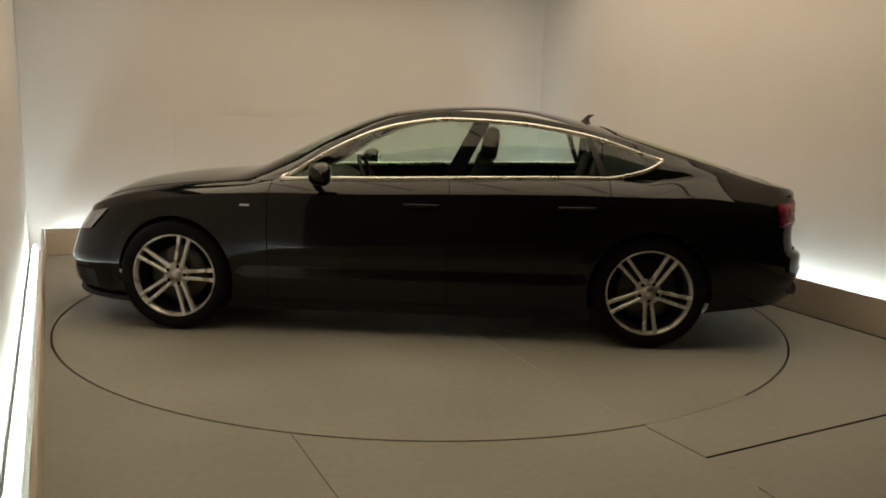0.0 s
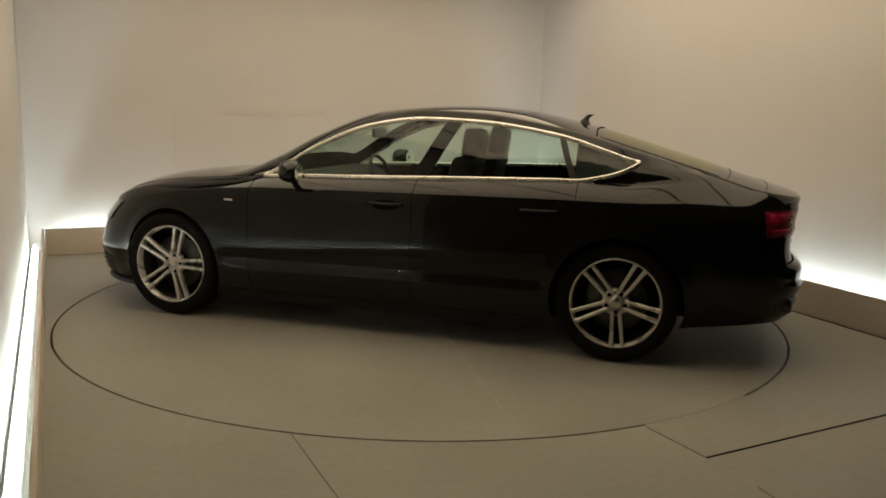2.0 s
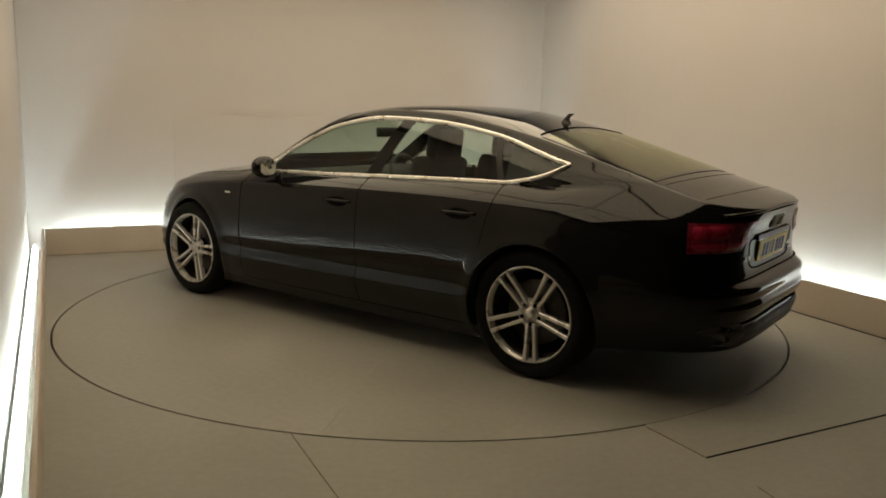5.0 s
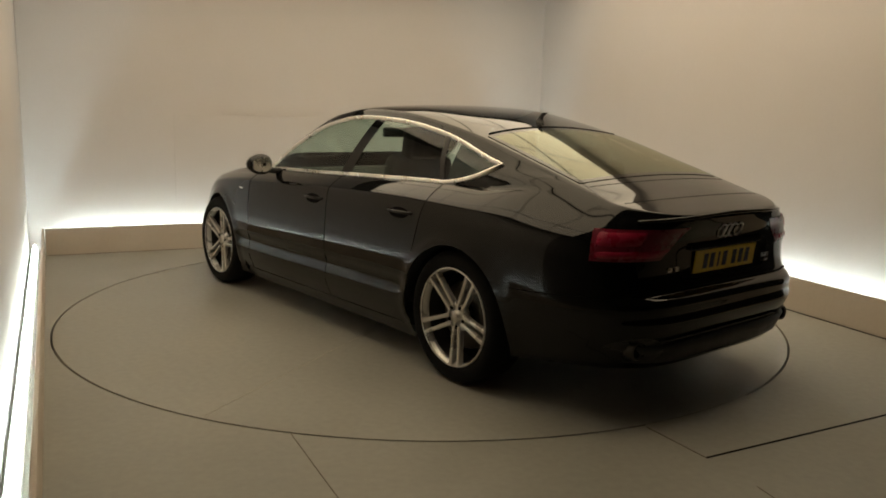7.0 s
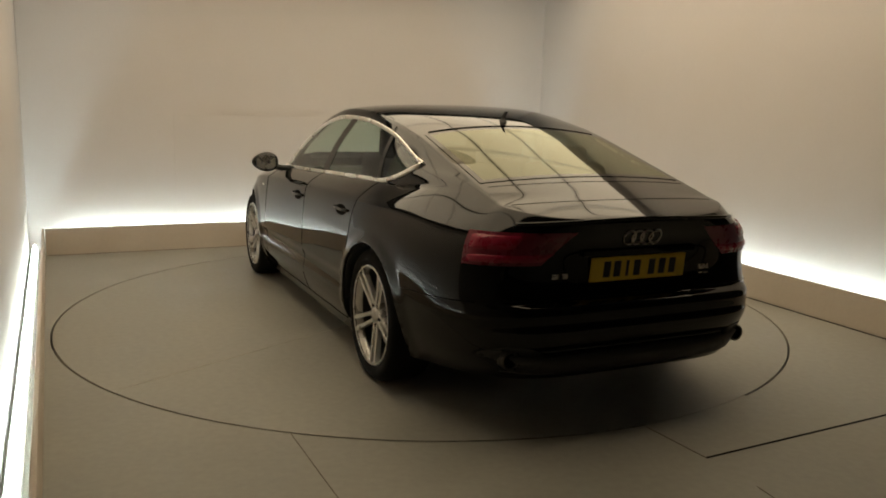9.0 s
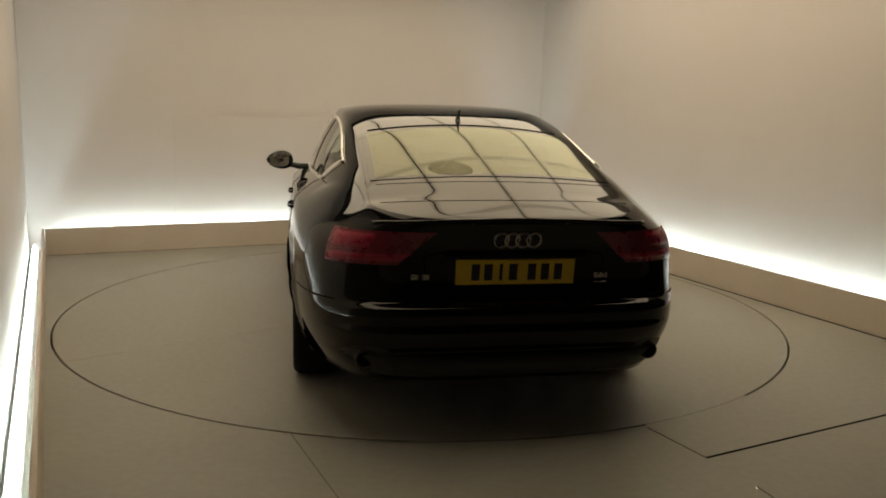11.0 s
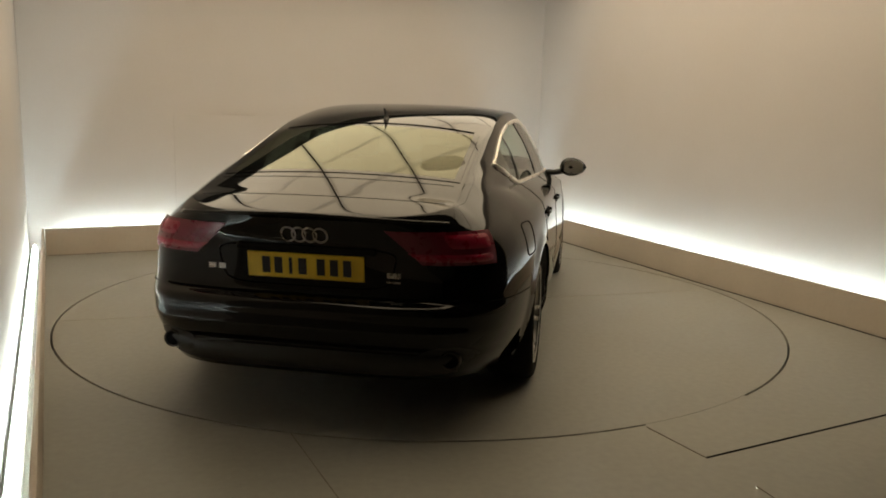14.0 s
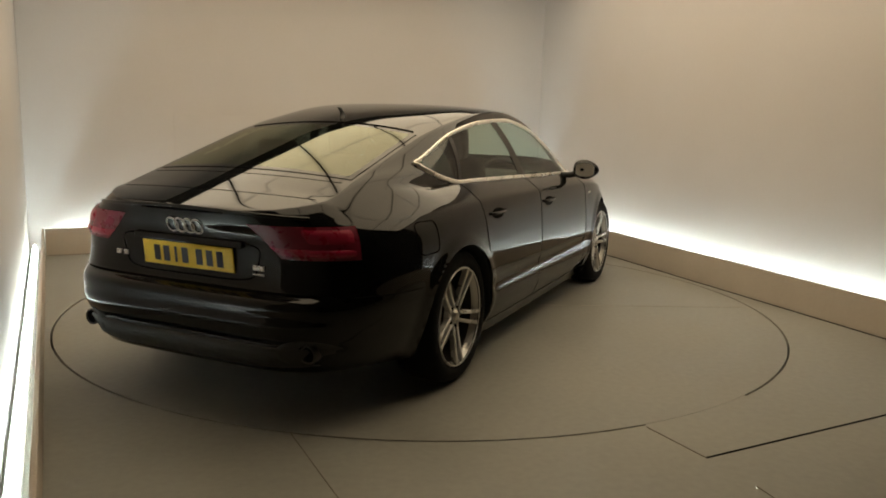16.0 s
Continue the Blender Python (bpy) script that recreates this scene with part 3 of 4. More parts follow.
def build_windows(car):
    # windscreen and rear window: pane inside a black printed border
    for name, edges, hw, border in (("windscreen", screen_edges, screen_hw, 0.05), ("rear_window", backlight_edges, backlight_hw, 0.045)):
        n, k = 40, 24
        rows = []
        for i in range(n + 1):
            q = -1 + 2 * i / n
            a, b = edges(q)
            row = []
            for j in range(k + 1):
                x = a + (b - a) * j / k
                row.append(roof_point(x, q * hw(x), 0.003))
            rows.append(row)
        bi, bj = (1, 1) if name == "rear_window" else (2, 2)
        bm = bmesh.new()
        grid(bm, [r[bj:-bj] for r in rows[bi:-bi]], flip=name == "windscreen")
        bmesh.ops.recalc_face_normals(bm, faces=bm.faces)
        pane = part(name, bm, M_REARGLASS if name == "rear_window" else M_SIDEGLASS, car, "dark tinted glossy glass")
        bm = bmesh.new()
        vs = [[bm.verts.new(p) for p in r] for r in rows]
        for i in range(n):
            for j in range(k):
                if bi <= i < n - bi and bj <= j < k - bj:
                    continue
                bm.faces.new((vs[i][j], vs[i][j + 1], vs[i + 1][j + 1], vs[i + 1][j]))
        bmesh.ops.recalc_face_normals(bm, faces=bm.faces)
        part("window_border", bm, M_PAINT, pane, "black printed glass border")
    # side windows with pillars between them
    def pane_bm(x0, x1, xt0, xt1, out=0.0):
        """From the belt line x0..x1 to the rail x0t..xt1."""
        bm = bmesh.new()
        rows = []
        n, k = 26, 8
        for i in range(n + 1):
            row = []
            for j in range(k + 1):
                t = j / k
                xa, xb = x0 + (xt0 - x0) * t, x1 + (xt1 - x1) * t
                x = xa + (xb - xa) * i / n
                lo = sill_t(x)
                p = top_point(x, 1 + lo + (WIN_TOP - lo) * t)
                p.y += out
                row.append(p)
            rows.append(row)
        grid(bm, rows)
        bmesh.ops.recalc_face_normals(bm, faces=bm.faces)
        return bm
    for flip in (False, True):
        def put(name, bm, mat, label=""):
            return part(name, flipped_y(bm) if flip else bm, mat, car, label)
        put("side_window", pane_bm(0.78, -0.20, 0.78, -0.385), M_SIDEGLASS, "green-tinted side glass")
        put("pillar", pane_bm(-0.19, -0.30, -0.375, -0.475, 0.004), M_PAINT, "gloss black door pillar")
        put("side_window", pane_bm(-0.29, -1.16, -0.465, -1.065), M_SIDEGLASS, "green-tinted side glass")
        put("pillar", pane_bm(-1.155, -1.195, -1.06, -1.10, 0.004), M_TRIM, "thin black window divider")
        put("quarter_window", pane_bm(-1.19, -1.525, -1.095, -1.525), M_SIDEGLASS, "small tinted glass behind the rear door, backed by a dark sheet")
        # bright trim round the side glass
        loop = [top_point(x, 1 + sill_t(x)) + Vector((0, 0.006, 0)) for x in np.linspace(0.81, -1.525, 80)]
        loop += [top_point(x, 1 + WIN_TOP) + Vector((0, 0.003, 0)) for x in np.linspace(-1.532, 0.80, 80)]
        bm = bmesh.new()
        tube(bm, loop, 0.0135, 8, closed=True, flat=0.5)
        put("window_trim", bm, M_CHROME, "thin bright chrome trim round the side windows")


def build_seams(car):
    """Dark shut lines between the panels."""
    def strip(points, w=0.0045):
        bm = bmesh.new()
        tube(bm, points, w / 2, 6, flat=1.0)
        return bm
    lines = []
    for x, lean in ((DOOR_F, 0.02), (DOOR_M, -0.02)):
        lines.append([side_point(x, v / 20, 0.0) for v in range(2, 21)] + [top_point(x, s / 6) for s in range(1, 7)])
    rear = [side_point(-1.04 - 0.16 * max(0, (v / 20 - 0.35) / 0.65) ** 0.6, v / 20, 0.0) for v in range(2, 21)] + [top_point(-1.20, s / 6) for s in range(1, 7)]
    lines.append(rear)
    lines.append([side_point(x, 0.1) for x in np.linspace(-1.04, 1.05, 40)])
    lines.append([top_point(x, 2.06) + Vector((0, 0, 0.0)) for x in np.linspace(0.98, 2.0, 40)])
    lines.append([side_point(x, 0.52) for x in np.linspace(-1.86, -2.30, 20)])
    for ln in lines:
        for flip in (False, True):
            bm = strip(ln)
            part("shut_line", flipped_y(bm) if flip else bm, M_GAP, car)
    part("shut_line", strip([rear_point(y, 0.605, -0.001) for y in np.linspace(-0.66, 0.66, 40)], 0.008), M_GAP, car)
    for xx in (-2.06, -2.27):
        part("shut_line", strip([roof_point(xx + 0.05 * (y / 0.6) ** 2, y, -0.001) for y in np.linspace(-0.56, 0.56, 40)], 0.005), M_GAP, car, "thin dark gap of the retractable spoiler")
    part("shut_line", strip([roof_point(-1.235 - 0.035 * (y / 0.56) ** 2, y, 0.002) for y in np.linspace(-0.53, 0.53, 40)], 0.010), M_GAP, car)


def build_wheel(car, x, sy, spin):
    """Twin five-spoke wheel; its outer face points to +y before it is turned."""
    bm = bmesh.new()
    lathe(bm, [(0.250, 0.0), (0.256, 0.004), (0.260, -0.004), (0.258, -0.014), (0.246, -0.02), (0.243, -0.045)])
    wheel = part("wheel", bm, M_ALLOY, car, "silver alloy wheel with twin spokes")
    bm = bmesh.new()
    lathe(bm, [(0.243, -0.045), (0.238, -0.09), (0.236, -0.20), (0.258, -0.215)])
    part("rim_barrel", bm, M_DARKALLOY, wheel, "dark inner barrel of the rim")
    bm = bmesh.new()
    lathe(bm, [(0.255, -0.008), (0.270, 0.004), (0.300, 0.008), (0.322, 0.002), (0.336, -0.012), (0.344, -0.035), (0.345, -0.12), (0.344, -0.195), (0.330, -0.225), (0.29, -0.235), (0.255, -0.22)])
    part("tyre", bm, M_RUBBER, wheel, "black low-profile rubber tyre")
    for k in range(5):
        for side in (-1, 1):
            bm = bmesh.new()
            rows = []
            for r, hw, y, off in ((0.050, 0.011, -0.026, 0.020), (0.11, 0.0105, -0.020, 0.023), (0.18, 0.0105, -0.012, 0.027), (0.225, 0.0115, -0.006, 0.030), (0.252, 0.014, -0.003, 0.032)):
                rows.append([(side * off - hw, y - 0.030, r), (side * off - hw, y - 0.004, r), (side * off - hw * 0.6, y, r), (side * off + hw * 0.6, y, r), (side * off + hw, y - 0.004, r), (side * off + hw, y - 0.030, r)])
            grid(bm, rows, closed=True)
            bmesh.ops.rotate(bm, verts=bm.verts, matrix=Matrix.Rotation(k * math.tau / 5 + math.pi + radians(spin), 3, "Y"))
            bmesh.ops.recalc_face_normals(bm, faces=bm.faces)
            part("spoke", bm, M_ALLOY, wheel, smooth=False)
    bm = bmesh.new()
    lathe(bm, [(0.001, -0.022), (0.030, -0.022), (0.034, -0.026), (0.036, -0.034), (0.066, -0.032), (0.078, -0.038), (0.08, -0.06)], 40)
    part("hub", bm, M_ALLOY, wheel)
    bm = bmesh.new()
    lathe(bm, [(0.001, -0.016), (0.026, -0.017), (0.030, -0.022), (0.030, -0.028)], 32)
    part("hub_cap", bm, M_BADGE, wheel, "dull metal centre cap")
    for k in range(5):
        a = k * math.tau / 5 + math.tau / 20 * 2 + math.pi / 2 - radians(spin)
        bm = bmesh.new()
        lathe(bm, [(0.001, -0.030), (0.009, -0.030), (0.0115, -0.034), (0.0115, -0.044)], 12)
        bmesh.ops.translate(bm, verts=bm.verts, vec=(0.056 * math.cos(a), 0.004, 0.056 * math.sin(a)))
        part("wheel_bolt", bm, M_GAP, wheel)
    bm = bmesh.new()
    lathe(bm, [(0.07, -0.10), (0.175, -0.10), (0.178, -0.103), (0.178, -0.13), (0.07, -0.13)], 48)
    part("brake_disc", bm, M_STEEL, wheel, "grey steel brake disc")
    bm = bmesh.new()
    lathe(bm, [(0.235, -0.14), (0.02, -0.14)], 48)
    part("backing_plate", bm, M_GAP, wheel)
    wheel.matrix_basis = Matrix.Translation((x, sy * HUB_Y, HUB_Z)) @ Matrix.Rotation(0 if sy > 0 else math.pi, 4, "Z")
    # wheel housing
    bm = bmesh.new()
    rows = []
    for k in range(41):
        a = radians(1 + 178 * k / 40)
        px, pz = math.cos(a) * ARCH_R, math.sin(a) * ARCH_R
        xx, zz = x + px, HUB_Z + pz
        y = side_point(xx, min(1, max(0, v_at(xx, zz)))).y
        rows.append([(xx + px * 0.004, sy * (y - 0.004), zz + pz * 0.004), (xx, sy * (y - 0.012), zz), (xx, sy * (y - 0.05), zz), (xx, sy * 0.55, zz), (x, sy * 0.55, HUB_Z)])
    grid(bm, rows)
    bmesh.ops.recalc_face_normals(bm, faces=bm.faces)
    part("wheel_arch", bm, M_TRIM, car, "black wheel arch liner")


def build_rear(car):
    # tail lamps: lens sheets over the corner of the body
    for sy in (1, -1):
        def lens(y_in_top, y_in_bot, z0, z1, wrap, out, n=30, k=6):
            bm = bmesh.new()
            rows = []
            for j in range(k + 1):
                t = j / k
                z = z0 + (z1 - z0) * t
                yi = y_in_bot + (y_in_top - y_in_bot) * t
                v = (z - 0.262) / (0.93 - 0.262)
                row = []
                # arc from the inner edge round the corner to the side
                a0 = 2 - math.asin(min(1, (yi / side_w(v)) ** (corner_n(v) / 2))) * 2 / math.pi
                for i in range(n + 1):
                    a = a0 + (wrap - a0) * i / n
                    x, y = contour(a, v)
                    d = Vector((x - XM * 0 + 1.6, y * 1.2, 0)).normalized()
                    e = 0.0035 + out * min(1, 6 * min(i / n, 1 - i / n) + 0.15) * min(1, 3 * min(t, 1 - t) + 0.3)
                    row.append((x + d.x * e, y + d.y * e, z))
                rows.append(row)
            grid(bm, rows)
            bmesh.ops.recalc_face_normals(bm, faces=bm.faces)
            return bm

        def side(bm):
            return flipped_y(bm) if sy < 0 else bm
        lamp = part("tail_lamp", side(lens(0.345, 0.50, 0.752, 0.892, 1.60, 0.006)), M_REDDARK, car, "dark red wrap-round tail lamp")
        part("lamp_band", side(lens(0.44, 0.50, 0.765, 0.800, 1.615, 0.011)), M_RED, lamp, "brighter red light band")
        part("lamp_band", side(lens(0.56, 0.60, 0.815, 0.880, 1.615, 0.010)), M_RED, lamp, "brighter red light band")
    # number plate with plain bars in place of its characters
    bm = bmesh.new()
    box(bm, (0.008, 0.52, 0.111), Matrix.Identity(4), 0.003)
    plate = part("number_plate", bm, M_PLATE, car, "yellow number plate with dark bars", smooth=False)
    plate.matrix_basis = Matrix.Translation((-2.412, 0, 0.721)) @ Matrix.Rotation(radians(-6), 4, "Y")
    for y in (0.175, 0.12, 0.065, 0.012, -0.07, -0.128, -0.186):
        bm = bmesh.new()
        box(bm, (0.002, 0.036 if abs(y - 0.065) > 0.01 else 0.014, 0.072), Matrix.Translation((-0.005, y, 0)), 0.0005)
        part("plate_bar", bm, M_INK, plate, smooth=False)
    bm = bmesh.new()
    box(bm, (0.012, 0.62, 0.03), Matrix.Translation((-2.417, 0, 0.795)), 0.005)
    part("grip_bar", bm, M_PAINT, car, smooth=False)
    # edge of the recess round the plate
    bm = bmesh.new()
    loop = []
    for i in range(64):
        a = i / 64 * math.tau
        cx, cz = math.cos(a), math.sin(a)
        z = 0.722 + 0.085 * abs(cz) ** 0.35 * math.copysign(1, cz)
        loop.append(rear_point((0.385 + 0.25 * (z - 0.722)) * abs(cx) ** 0.35 * math.copysign(1, cx), z, -0.001))
    tube(bm, loop, 0.0045, 6, closed=True)
    part("plate_recess", bm, M_GAP, car)
    # four bright rings
    for k in range(4):
        y = 0.0705 - 0.047 * k
        bm = bmesh.new()
        tube(bm, [rear_point(y + 0.031 * math.cos(a * math.tau / 32), 0.858 + 0.031 * math.sin(a * math.tau / 32), 0.005) for a in range(32)], 0.0042, 8, closed=True)
        part("ring", bm, M_BADGE, car, "chrome ring badge")
    # small badges as plain bars
    for y, w in ((0.43, 0.035), (0.385, 0.03), (-0.385, 0.06)):
        bm = bmesh.new()
        p = rear_point(y, 0.70, 0.003)
        box(bm, (0.005, w, 0.022), Matrix.Translation(p), 0.002)
        part("badge", bm, M_BADGE, car, "small dull metal badge", smooth=False)
    for y, z, w in ((-0.385, 0.672, 0.06),):
        bm = bmesh.new()
        box(bm, (0.005, w, 0.008), Matrix.Translation(rear_point(y, z, 0.003)), 0.002)
        part("badge", bm, M_BADGE, car, "small dull metal badge", smooth=False)
    # exhaust tips and lower apron
    for sy in (1, -1):
        bm = bmesh.new()
        lathe(bm, [(0.040, 0.0), (0.046, -0.004), (0.048, -0.012), (0.048, -0.14), (0.040, -0.14), (0.038, -0.01), (0.040, 0.0)], 32)
        ob = part("exhaust_tip", bm, M_STEEL, car, "round dark steel exhaust tip")
        ob.matrix_basis = Matrix.Translation(rear_point(sy * 0.635, 0.352, 0.022)) @ Matrix.Rotation(math.pi / 2, 4, "Z") @ Matrix.Scale(0.85, 4)
        bm = bmesh.new()
        lathe(bm, [(0.0395, -0.012), (0.001, -0.014)], 24)
        part("bore", bm, M_GAP, ob)
        # dark surround moulded into the bumper
        bm = bmesh.new()
        rows = []
        for k in range(33):
            t = k * math.tau / 32
            rows.append([rear_point(sy * 0.625 + w * math.cos(t), 0.350 + h * math.sin(t), o) for w, h, o in ((0.13, 0.066, 0.001), (0.12, 0.060, 0.008), (0.085, 0.054, 0.006), (0.04, 0.04, 0.004))])
        grid(bm, rows)
        bmesh.ops.recalc_face_normals(bm, faces=bm.faces)
        part("exhaust_surround", bm, M_TRIM, car, "matt black surround of the exhaust tip")
    bm = bmesh.new()
    rows = []
    for i in range(41):
        y = -0.72 + 1.44 * i / 40
        row = []
        for z, out in ((0.375, 0.004), (0.365, 0.012), (0.29, 0.012), (0.264, 0.0)):
            row.append(rear_point(y, z, out))
        rows.append(row)
    grid(bm, rows)
    bmesh.ops.recalc_face_normals(bm, faces=bm.faces)
    part("diffuser_apron", bm, M_TRIM, car, "matt black lower apron")
    # spoiler lip
    bm = bmesh.new()
    tube(bm, [rear_point(y, 0.916 + 0.029 * (1 - (y / 0.66) ** 2), -0.006 - 0.008 * abs(y / 0.6) ** 6) for y in np.linspace(-0.60, 0.60, 50)], 0.010, 8)
    part("spoiler_lip", bm, M_PAINT, car)


def build_details(car):
    for sy in (1, -1):
        # mirror: a rounded shell on a short foot
        bm = bmesh.new()
        rows = []
        for i in range(17):
            t = i / 16
            r = (math.sin(math.pi * min(1, max(0.0, t)) ** 0.8)) ** 0.55
            yy = 0.925 + 0.20 * t
            row = []
            for k in range(20):
                a = k * math.tau / 20
                ca, sa = math.cos(a), math.sin(a)
                row.append((0.52 - 0.03 * t + 0.075 * r * (abs(ca) ** 0.8) * math.copysign(1, ca) * (1.15 if ca > 0 else 0.75), yy, 1.008 + 0.070 * r * (abs(sa) ** 0.8) * math.copysign(1, sa)))
            rows.append(row)
        grid(bm, rows, closed=True)
        bmesh.ops.recalc_face_normals(bm, faces=bm.faces)
        mirror = part("wing_mirror", flipped_y(bm) if sy < 0 else bm, M_PAINT, car, "gloss black rounded wing mirror")
        bm = bmesh.new()
        tube(bm, [(0.60, 0.82, 0.955), (0.56, 0.89, 0.958), (0.53, 0.95, 0.975)], 0.022, 10)
        part("mirror_foot", flipped_y(bm) if sy < 0 else bm, M_TRIM, mirror)
        bm = bmesh.new()
        rows = [[(0.462 - 0.03 * (yy - 0.97) / 0.2 - 0.004, yy, 1.008 + h * hh) for h in (-1, 0, 1)] for yy, hh in ((0.96, 0.03), (0.985, 0.045), (1.03, 0.05), (1.075, 0.042), (1.10, 0.025))]
        grid(bm, rows)
        part("mirror_glass", flipped_y(bm) if sy < 0 else bm, M_CHROME, mirror, "silvered mirror glass")
        # door handles
        for x in (-0.075, -1.0):
            z = 0.835 if x > -0.5 else 0.845
            p = side_point(x, v_at(x, z), 0.022)
            bm = bmesh.new()
            tube(bm, [p + Vector((dx, -0.022 * (abs(dx) / 0.115) ** 4, 0)) for dx in np.linspace(-0.115, 0.115, 15)], 0.009, 10, flat=0.6)
            handle = part("door_handle", flipped_y(bm) if sy < 0 else bm, M_PAINT, car, "gloss black door handle")
            bm = bmesh.new()
            rows = []
            for i in range(13):
                a = i / 12 * math.tau
                xx, zz = x + 0.09 * math.cos(a), z - 0.006 + 0.030 * math.sin(a)
                q = side_point(xx, v_at(xx, zz), 0.002)
                c = side_point(x, v_at(x, z), 0.0025)
                rows.append([q, (q + c) / 2, c])
            grid(bm, rows)
            part("handle_recess", flipped_y(bm) if sy < 0 else bm, M_GAP, handle)
        # headlamp wrapping the corner
        bm = bmesh.new()
        rows = []
        for j in range(7):
            v = 0.80 + 0.19 * j / 6
            row = []
            for i in range(21):
                p = low_point(0.30 + (0.47 - 0.05 * (1 - j / 6) - 0.30) * i / 20, v)
                row.append(p + Vector((0.006, 0.008, 0)))
            rows.append(row)
        grid(bm, rows)
        bmesh.ops.recalc_face_normals(bm, faces=bm.faces)
        part("headlamp", flipped_y(bm) if sy < 0 else bm, M_LAMP, car, "clear glass headlamp")
        # dark air intake and lip at the lower corner of the front bumper
        def corner_sheet(a0, a1, v0, v1, out, n=16, k=5):
            bm = bmesh.new()
            grid(bm, [[low_point(a0 + (a1 - a0) * i / n, v0 + (v1 - v0) * j / k) + Vector((out, out * 1.2, 0)) * min(1, 4 * min(i / n, 1 - i / n) + 0.2) for i in range(n + 1)] for j in range(k + 1)])
            bmesh.ops.recalc_face_normals(bm, faces=bm.faces)
            return flipped_y(bm) if sy < 0 else bm
        intake = part("air_intake", corner_sheet(0.20, 0.46, 0.10, 0.33, 0.004), M_TRIM, car, "dark grille of the front air intake")
        for v in (0.15, 0.205, 0.26):
            part("intake_slat", corner_sheet(0.21, 0.44, v, v + 0.022, 0.012, 16, 2), M_DARKALLOY, intake)
        bm = bmesh.new()
        tube(bm, [low_point(a, 0.03) + Vector((0.010, 0.008, -0.012)) for a in np.linspace(0.02, 0.60, 40)], 0.016, 8, flat=1.3)
        part("front_lip", flipped_y(bm) if sy < 0 else bm, M_TRIM, car, "black front lip")
        # small badge on the fender
        bm = bmesh.new()
        box(bm, (0.06, 0.004, 0.012), Matrix.Translation(side_point(1.0, v_at(1.0, 0.803), 0.001)), 0.001)
        part("badge", flipped_y(bm) if sy < 0 else bm, M_CHROME, car, "small chrome badge", smooth=False)
    # fuel flap on the right-hand rear quarter
    bm = bmesh.new()
    loop = []
    for i in range(48):
        a = i / 48 * math.tau
        cx, cz = math.cos(a), math.sin(a)
        x, z = -1.80 + 0.085 * abs(cx) ** 0.4 * math.copysign(1, cx), 0.80 + 0.075 * abs(cz) ** 0.4 * math.copysign(1, cz)
        loop.append(side_point(x, v_at(x, z)))
    tube(bm, loop, 0.003, 6, closed=True)
    part("fuel_flap", flipped_y(bm), M_GAP, car)
    # roof aerial
    bm = bmesh.new()
    rows = []
    for t in range(7):
        f = t / 6
        z = 1.335 + 0.062 * f
        x0, x1 = -1.08 - 0.065 * f, -1.17 - 0.02 * f + 0.025 * math.sin(math.pi * f)
        w = 0.014 * (1 - f) + 0.003
        rows.append([(x0, 0, z), (x0 * 0.7 + x1 * 0.3, w, z), (x1, 0.3 * w, z), (x1, -0.3 * w, z), (x0 * 0.7 + x1 * 0.3, -w, z)])
    grid(bm, rows, closed=True)
    bmesh.ops.recalc_face_normals(bm, faces=bm.faces)
    part("aerial", bm, M_TRIM, car, "small black fin aerial")
    # floor pan
    bm = bmesh.new()
    left = [low_point(a * 2 / 60, 0.02) for a in range(61)]
    rows = [[Vector((p.x * 0.95, p.y * k, bottom_z(p.x) + 0.012)) for k in (0.93, 0.5, 0, -0.5, -0.93)] for p in left]
    rows = [[Vector((p.x, max(-0.62, min(0.62, p.y)) if abs(abs(p.x) - HUB_X) < 0.42 else p.y, p.z)) for p in r] for r in rows]
    grid(bm, rows)
    part("floor_pan", bm, M_GAP, car)


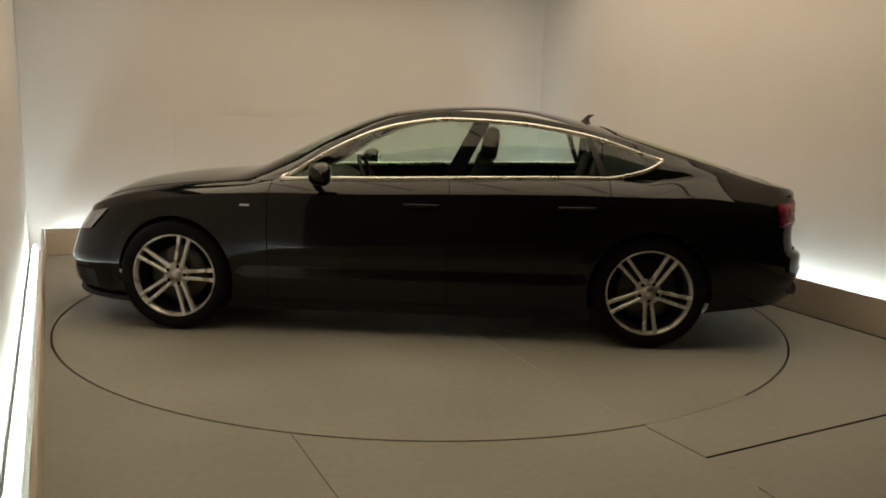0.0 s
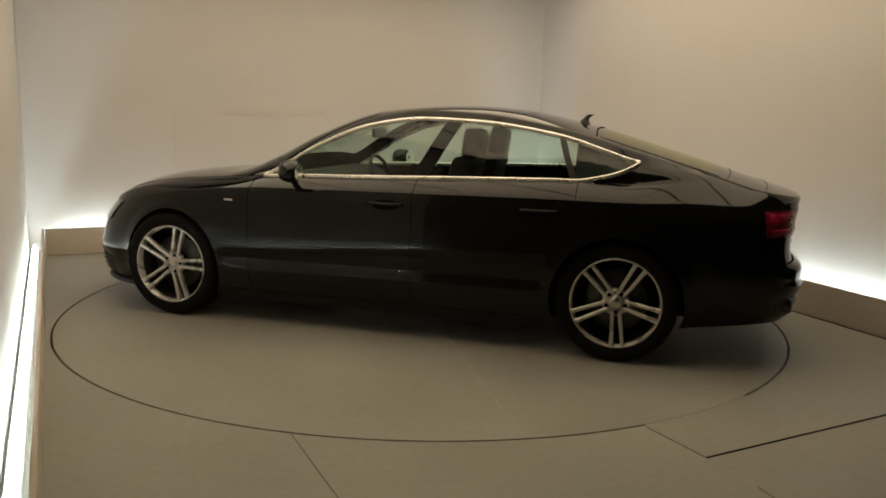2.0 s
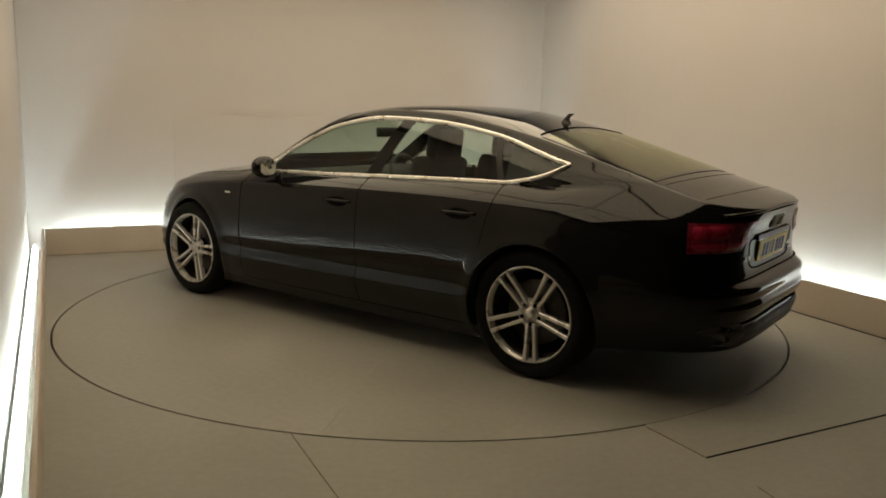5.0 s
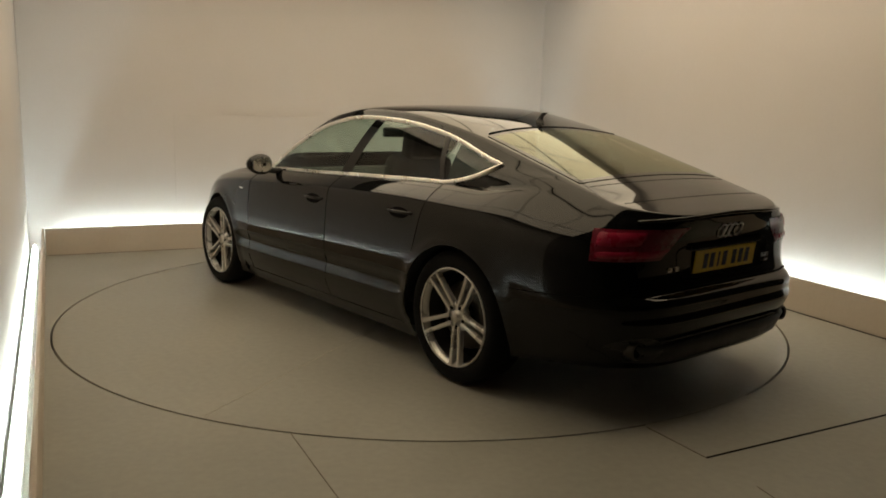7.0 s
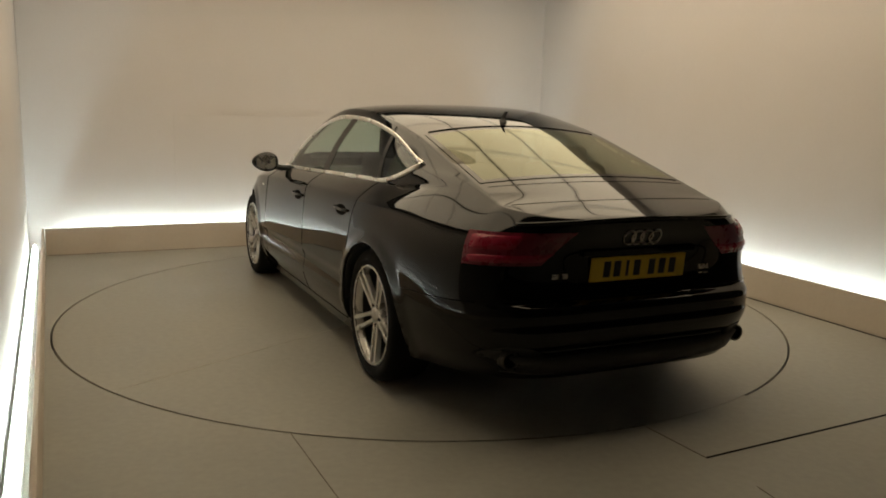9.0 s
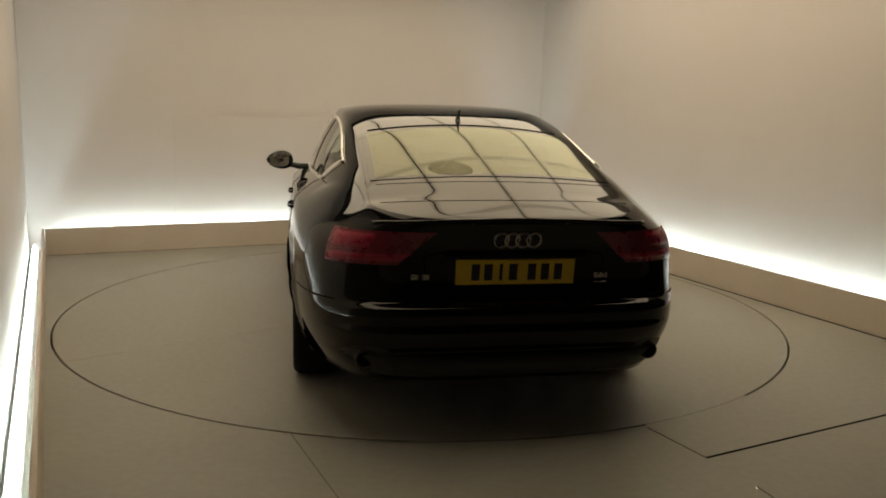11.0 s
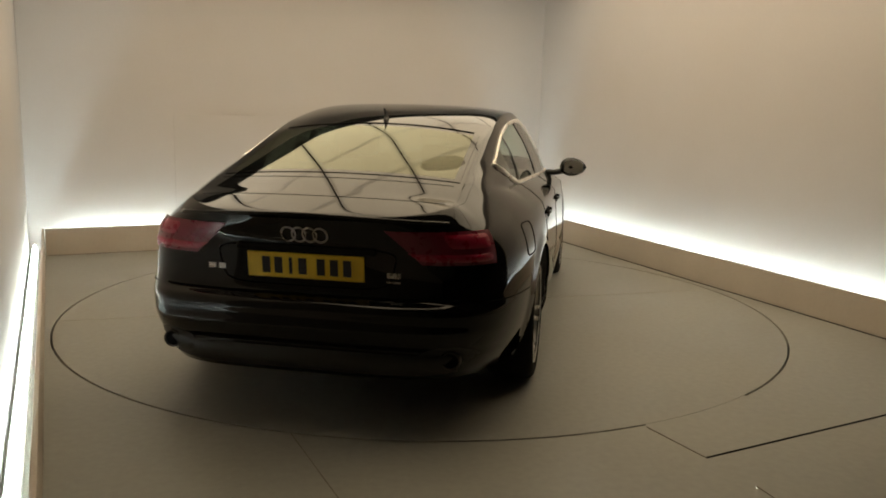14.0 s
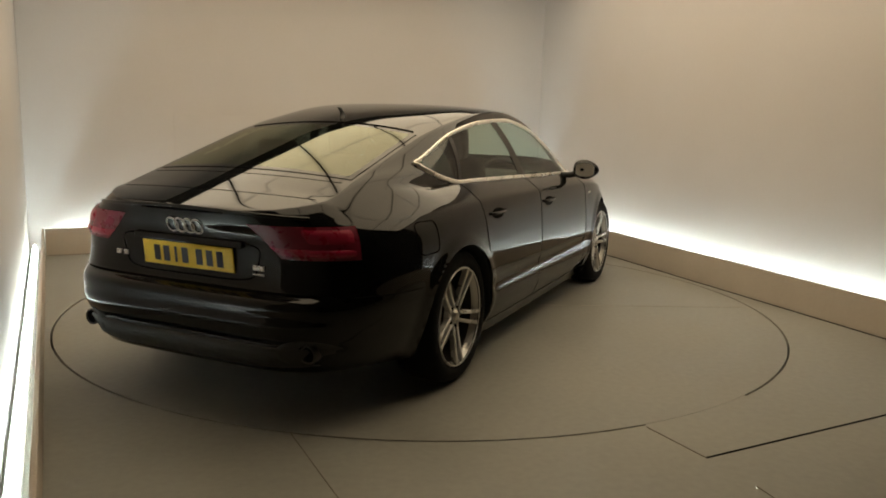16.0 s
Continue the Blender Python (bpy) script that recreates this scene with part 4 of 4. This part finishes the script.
def build_cabin(car):
    def seat(x, y, w):
        bm = bmesh.new()
        box(bm, (0.50, w, 0.16), Matrix.Translation((x, y, 0.50)), 0.05)
        cushion = part("seat", bm, M_SEAT, car, "dark leather seat")
        bm = bmesh.new()
        box(bm, (0.13, w * 0.96, 0.60), Matrix.Translation((x - 0.32, y, 0.82)) @ Matrix.Rotation(radians(-16), 4, "Y"), 0.045)
        part("backrest", bm, M_SEAT, cushion)
        return cushion
    for y in (0.37, -0.37):
        s = seat(-0.05, y, 0.50)
        bm = bmesh.new()
        box(bm, (0.11, 0.28, 0.20), Matrix.Translation((-0.475, y, 1.19)) @ Matrix.Rotation(radians(-8), 4, "Y"), 0.035)
        part("headrest", bm, M_SEAT, s)
        s = seat(-0.85, y, 0.56)
        bm = bmesh.new()
        box(bm, (0.08, 0.26, 0.13), Matrix.Translation((-1.25, y, 1.14)), 0.03)
        part("headrest", bm, M_SEAT, s)
    bm = bmesh.new()
    rows = []
    for y in np.linspace(-0.78, 0.78, 20):
        rows.append([(0.98, y, 0.90), (0.85, y, 0.955), (0.68, y, 0.95), (0.58, y, 0.90), (0.56, y, 0.62)])
    grid(bm, rows)
    part("dashboard", bm, M_CABIN, car)
    bm = bmesh.new()
    c = Vector((0.44, -0.37, 0.88))
    tube(bm, [c + Vector((0.075 * math.sin(a * math.tau / 32), 0.185 * math.cos(a * math.tau / 32), 0.17 * math.sin(a * math.tau / 32))) for a in range(32)], 0.015, 8, closed=True)
    part("steering_wheel", bm, M_CABIN, car)
    bm = bmesh.new()
    box(bm, (0.03, 0.24, 0.07), Matrix.Translation((0.33, 0, 1.235)), 0.012)
    part("rear_view_mirror", bm, M_CABIN, car)
    # dark sheets added inside the rear pillars so that the quarter windows look dark
    for sy in (1, -1):
        bm = bmesh.new()
        rows = []
        for x in np.linspace(-1.17, -1.62, 16):
            rows.append([top_point(x, 1 + WIN_TOP * t) + Vector((0, -0.035, 0.0)) for t in np.linspace(-0.3, 1.0, 8)])
        grid(bm, rows)
        bmesh.ops.recalc_face_normals(bm, faces=bm.faces)
        part("quarter_backing", flipped_y(bm) if sy < 0 else bm, M_CABIN, car, "dark sheet added inside the rear pillar to black out the quarter window")
    bm = bmesh.new()
    box(bm, (0.80, 1.20, 0.03), Matrix.Translation((-1.75, 0, 0.93)), 0.01)
    part("parcel_shelf", bm, M_CABIN, car)


CAR = tagged(new("car"), "gloss black five-door coupe with silver twin-spoke wheels", "car")
build_shell(CAR)
build_windows(CAR)
build_seams(CAR)
for hx in (HUB_X, -HUB_X):
    for hy in (1, -1):
        build_wheel(CAR, hx, hy, 20 if hx > 0 else 5)
build_rear(CAR)
build_details(CAR)
build_cabin(CAR)


def motions():
    spin = [(t, pose(0, 0, 0, 0, 0, a)) for t, a in TURN]
    walk(TABLE, spin)
    walk(CAR, [(t, m @ pose(CAR_X, CAR_Y, 0)) for t, m in spin])


motions()
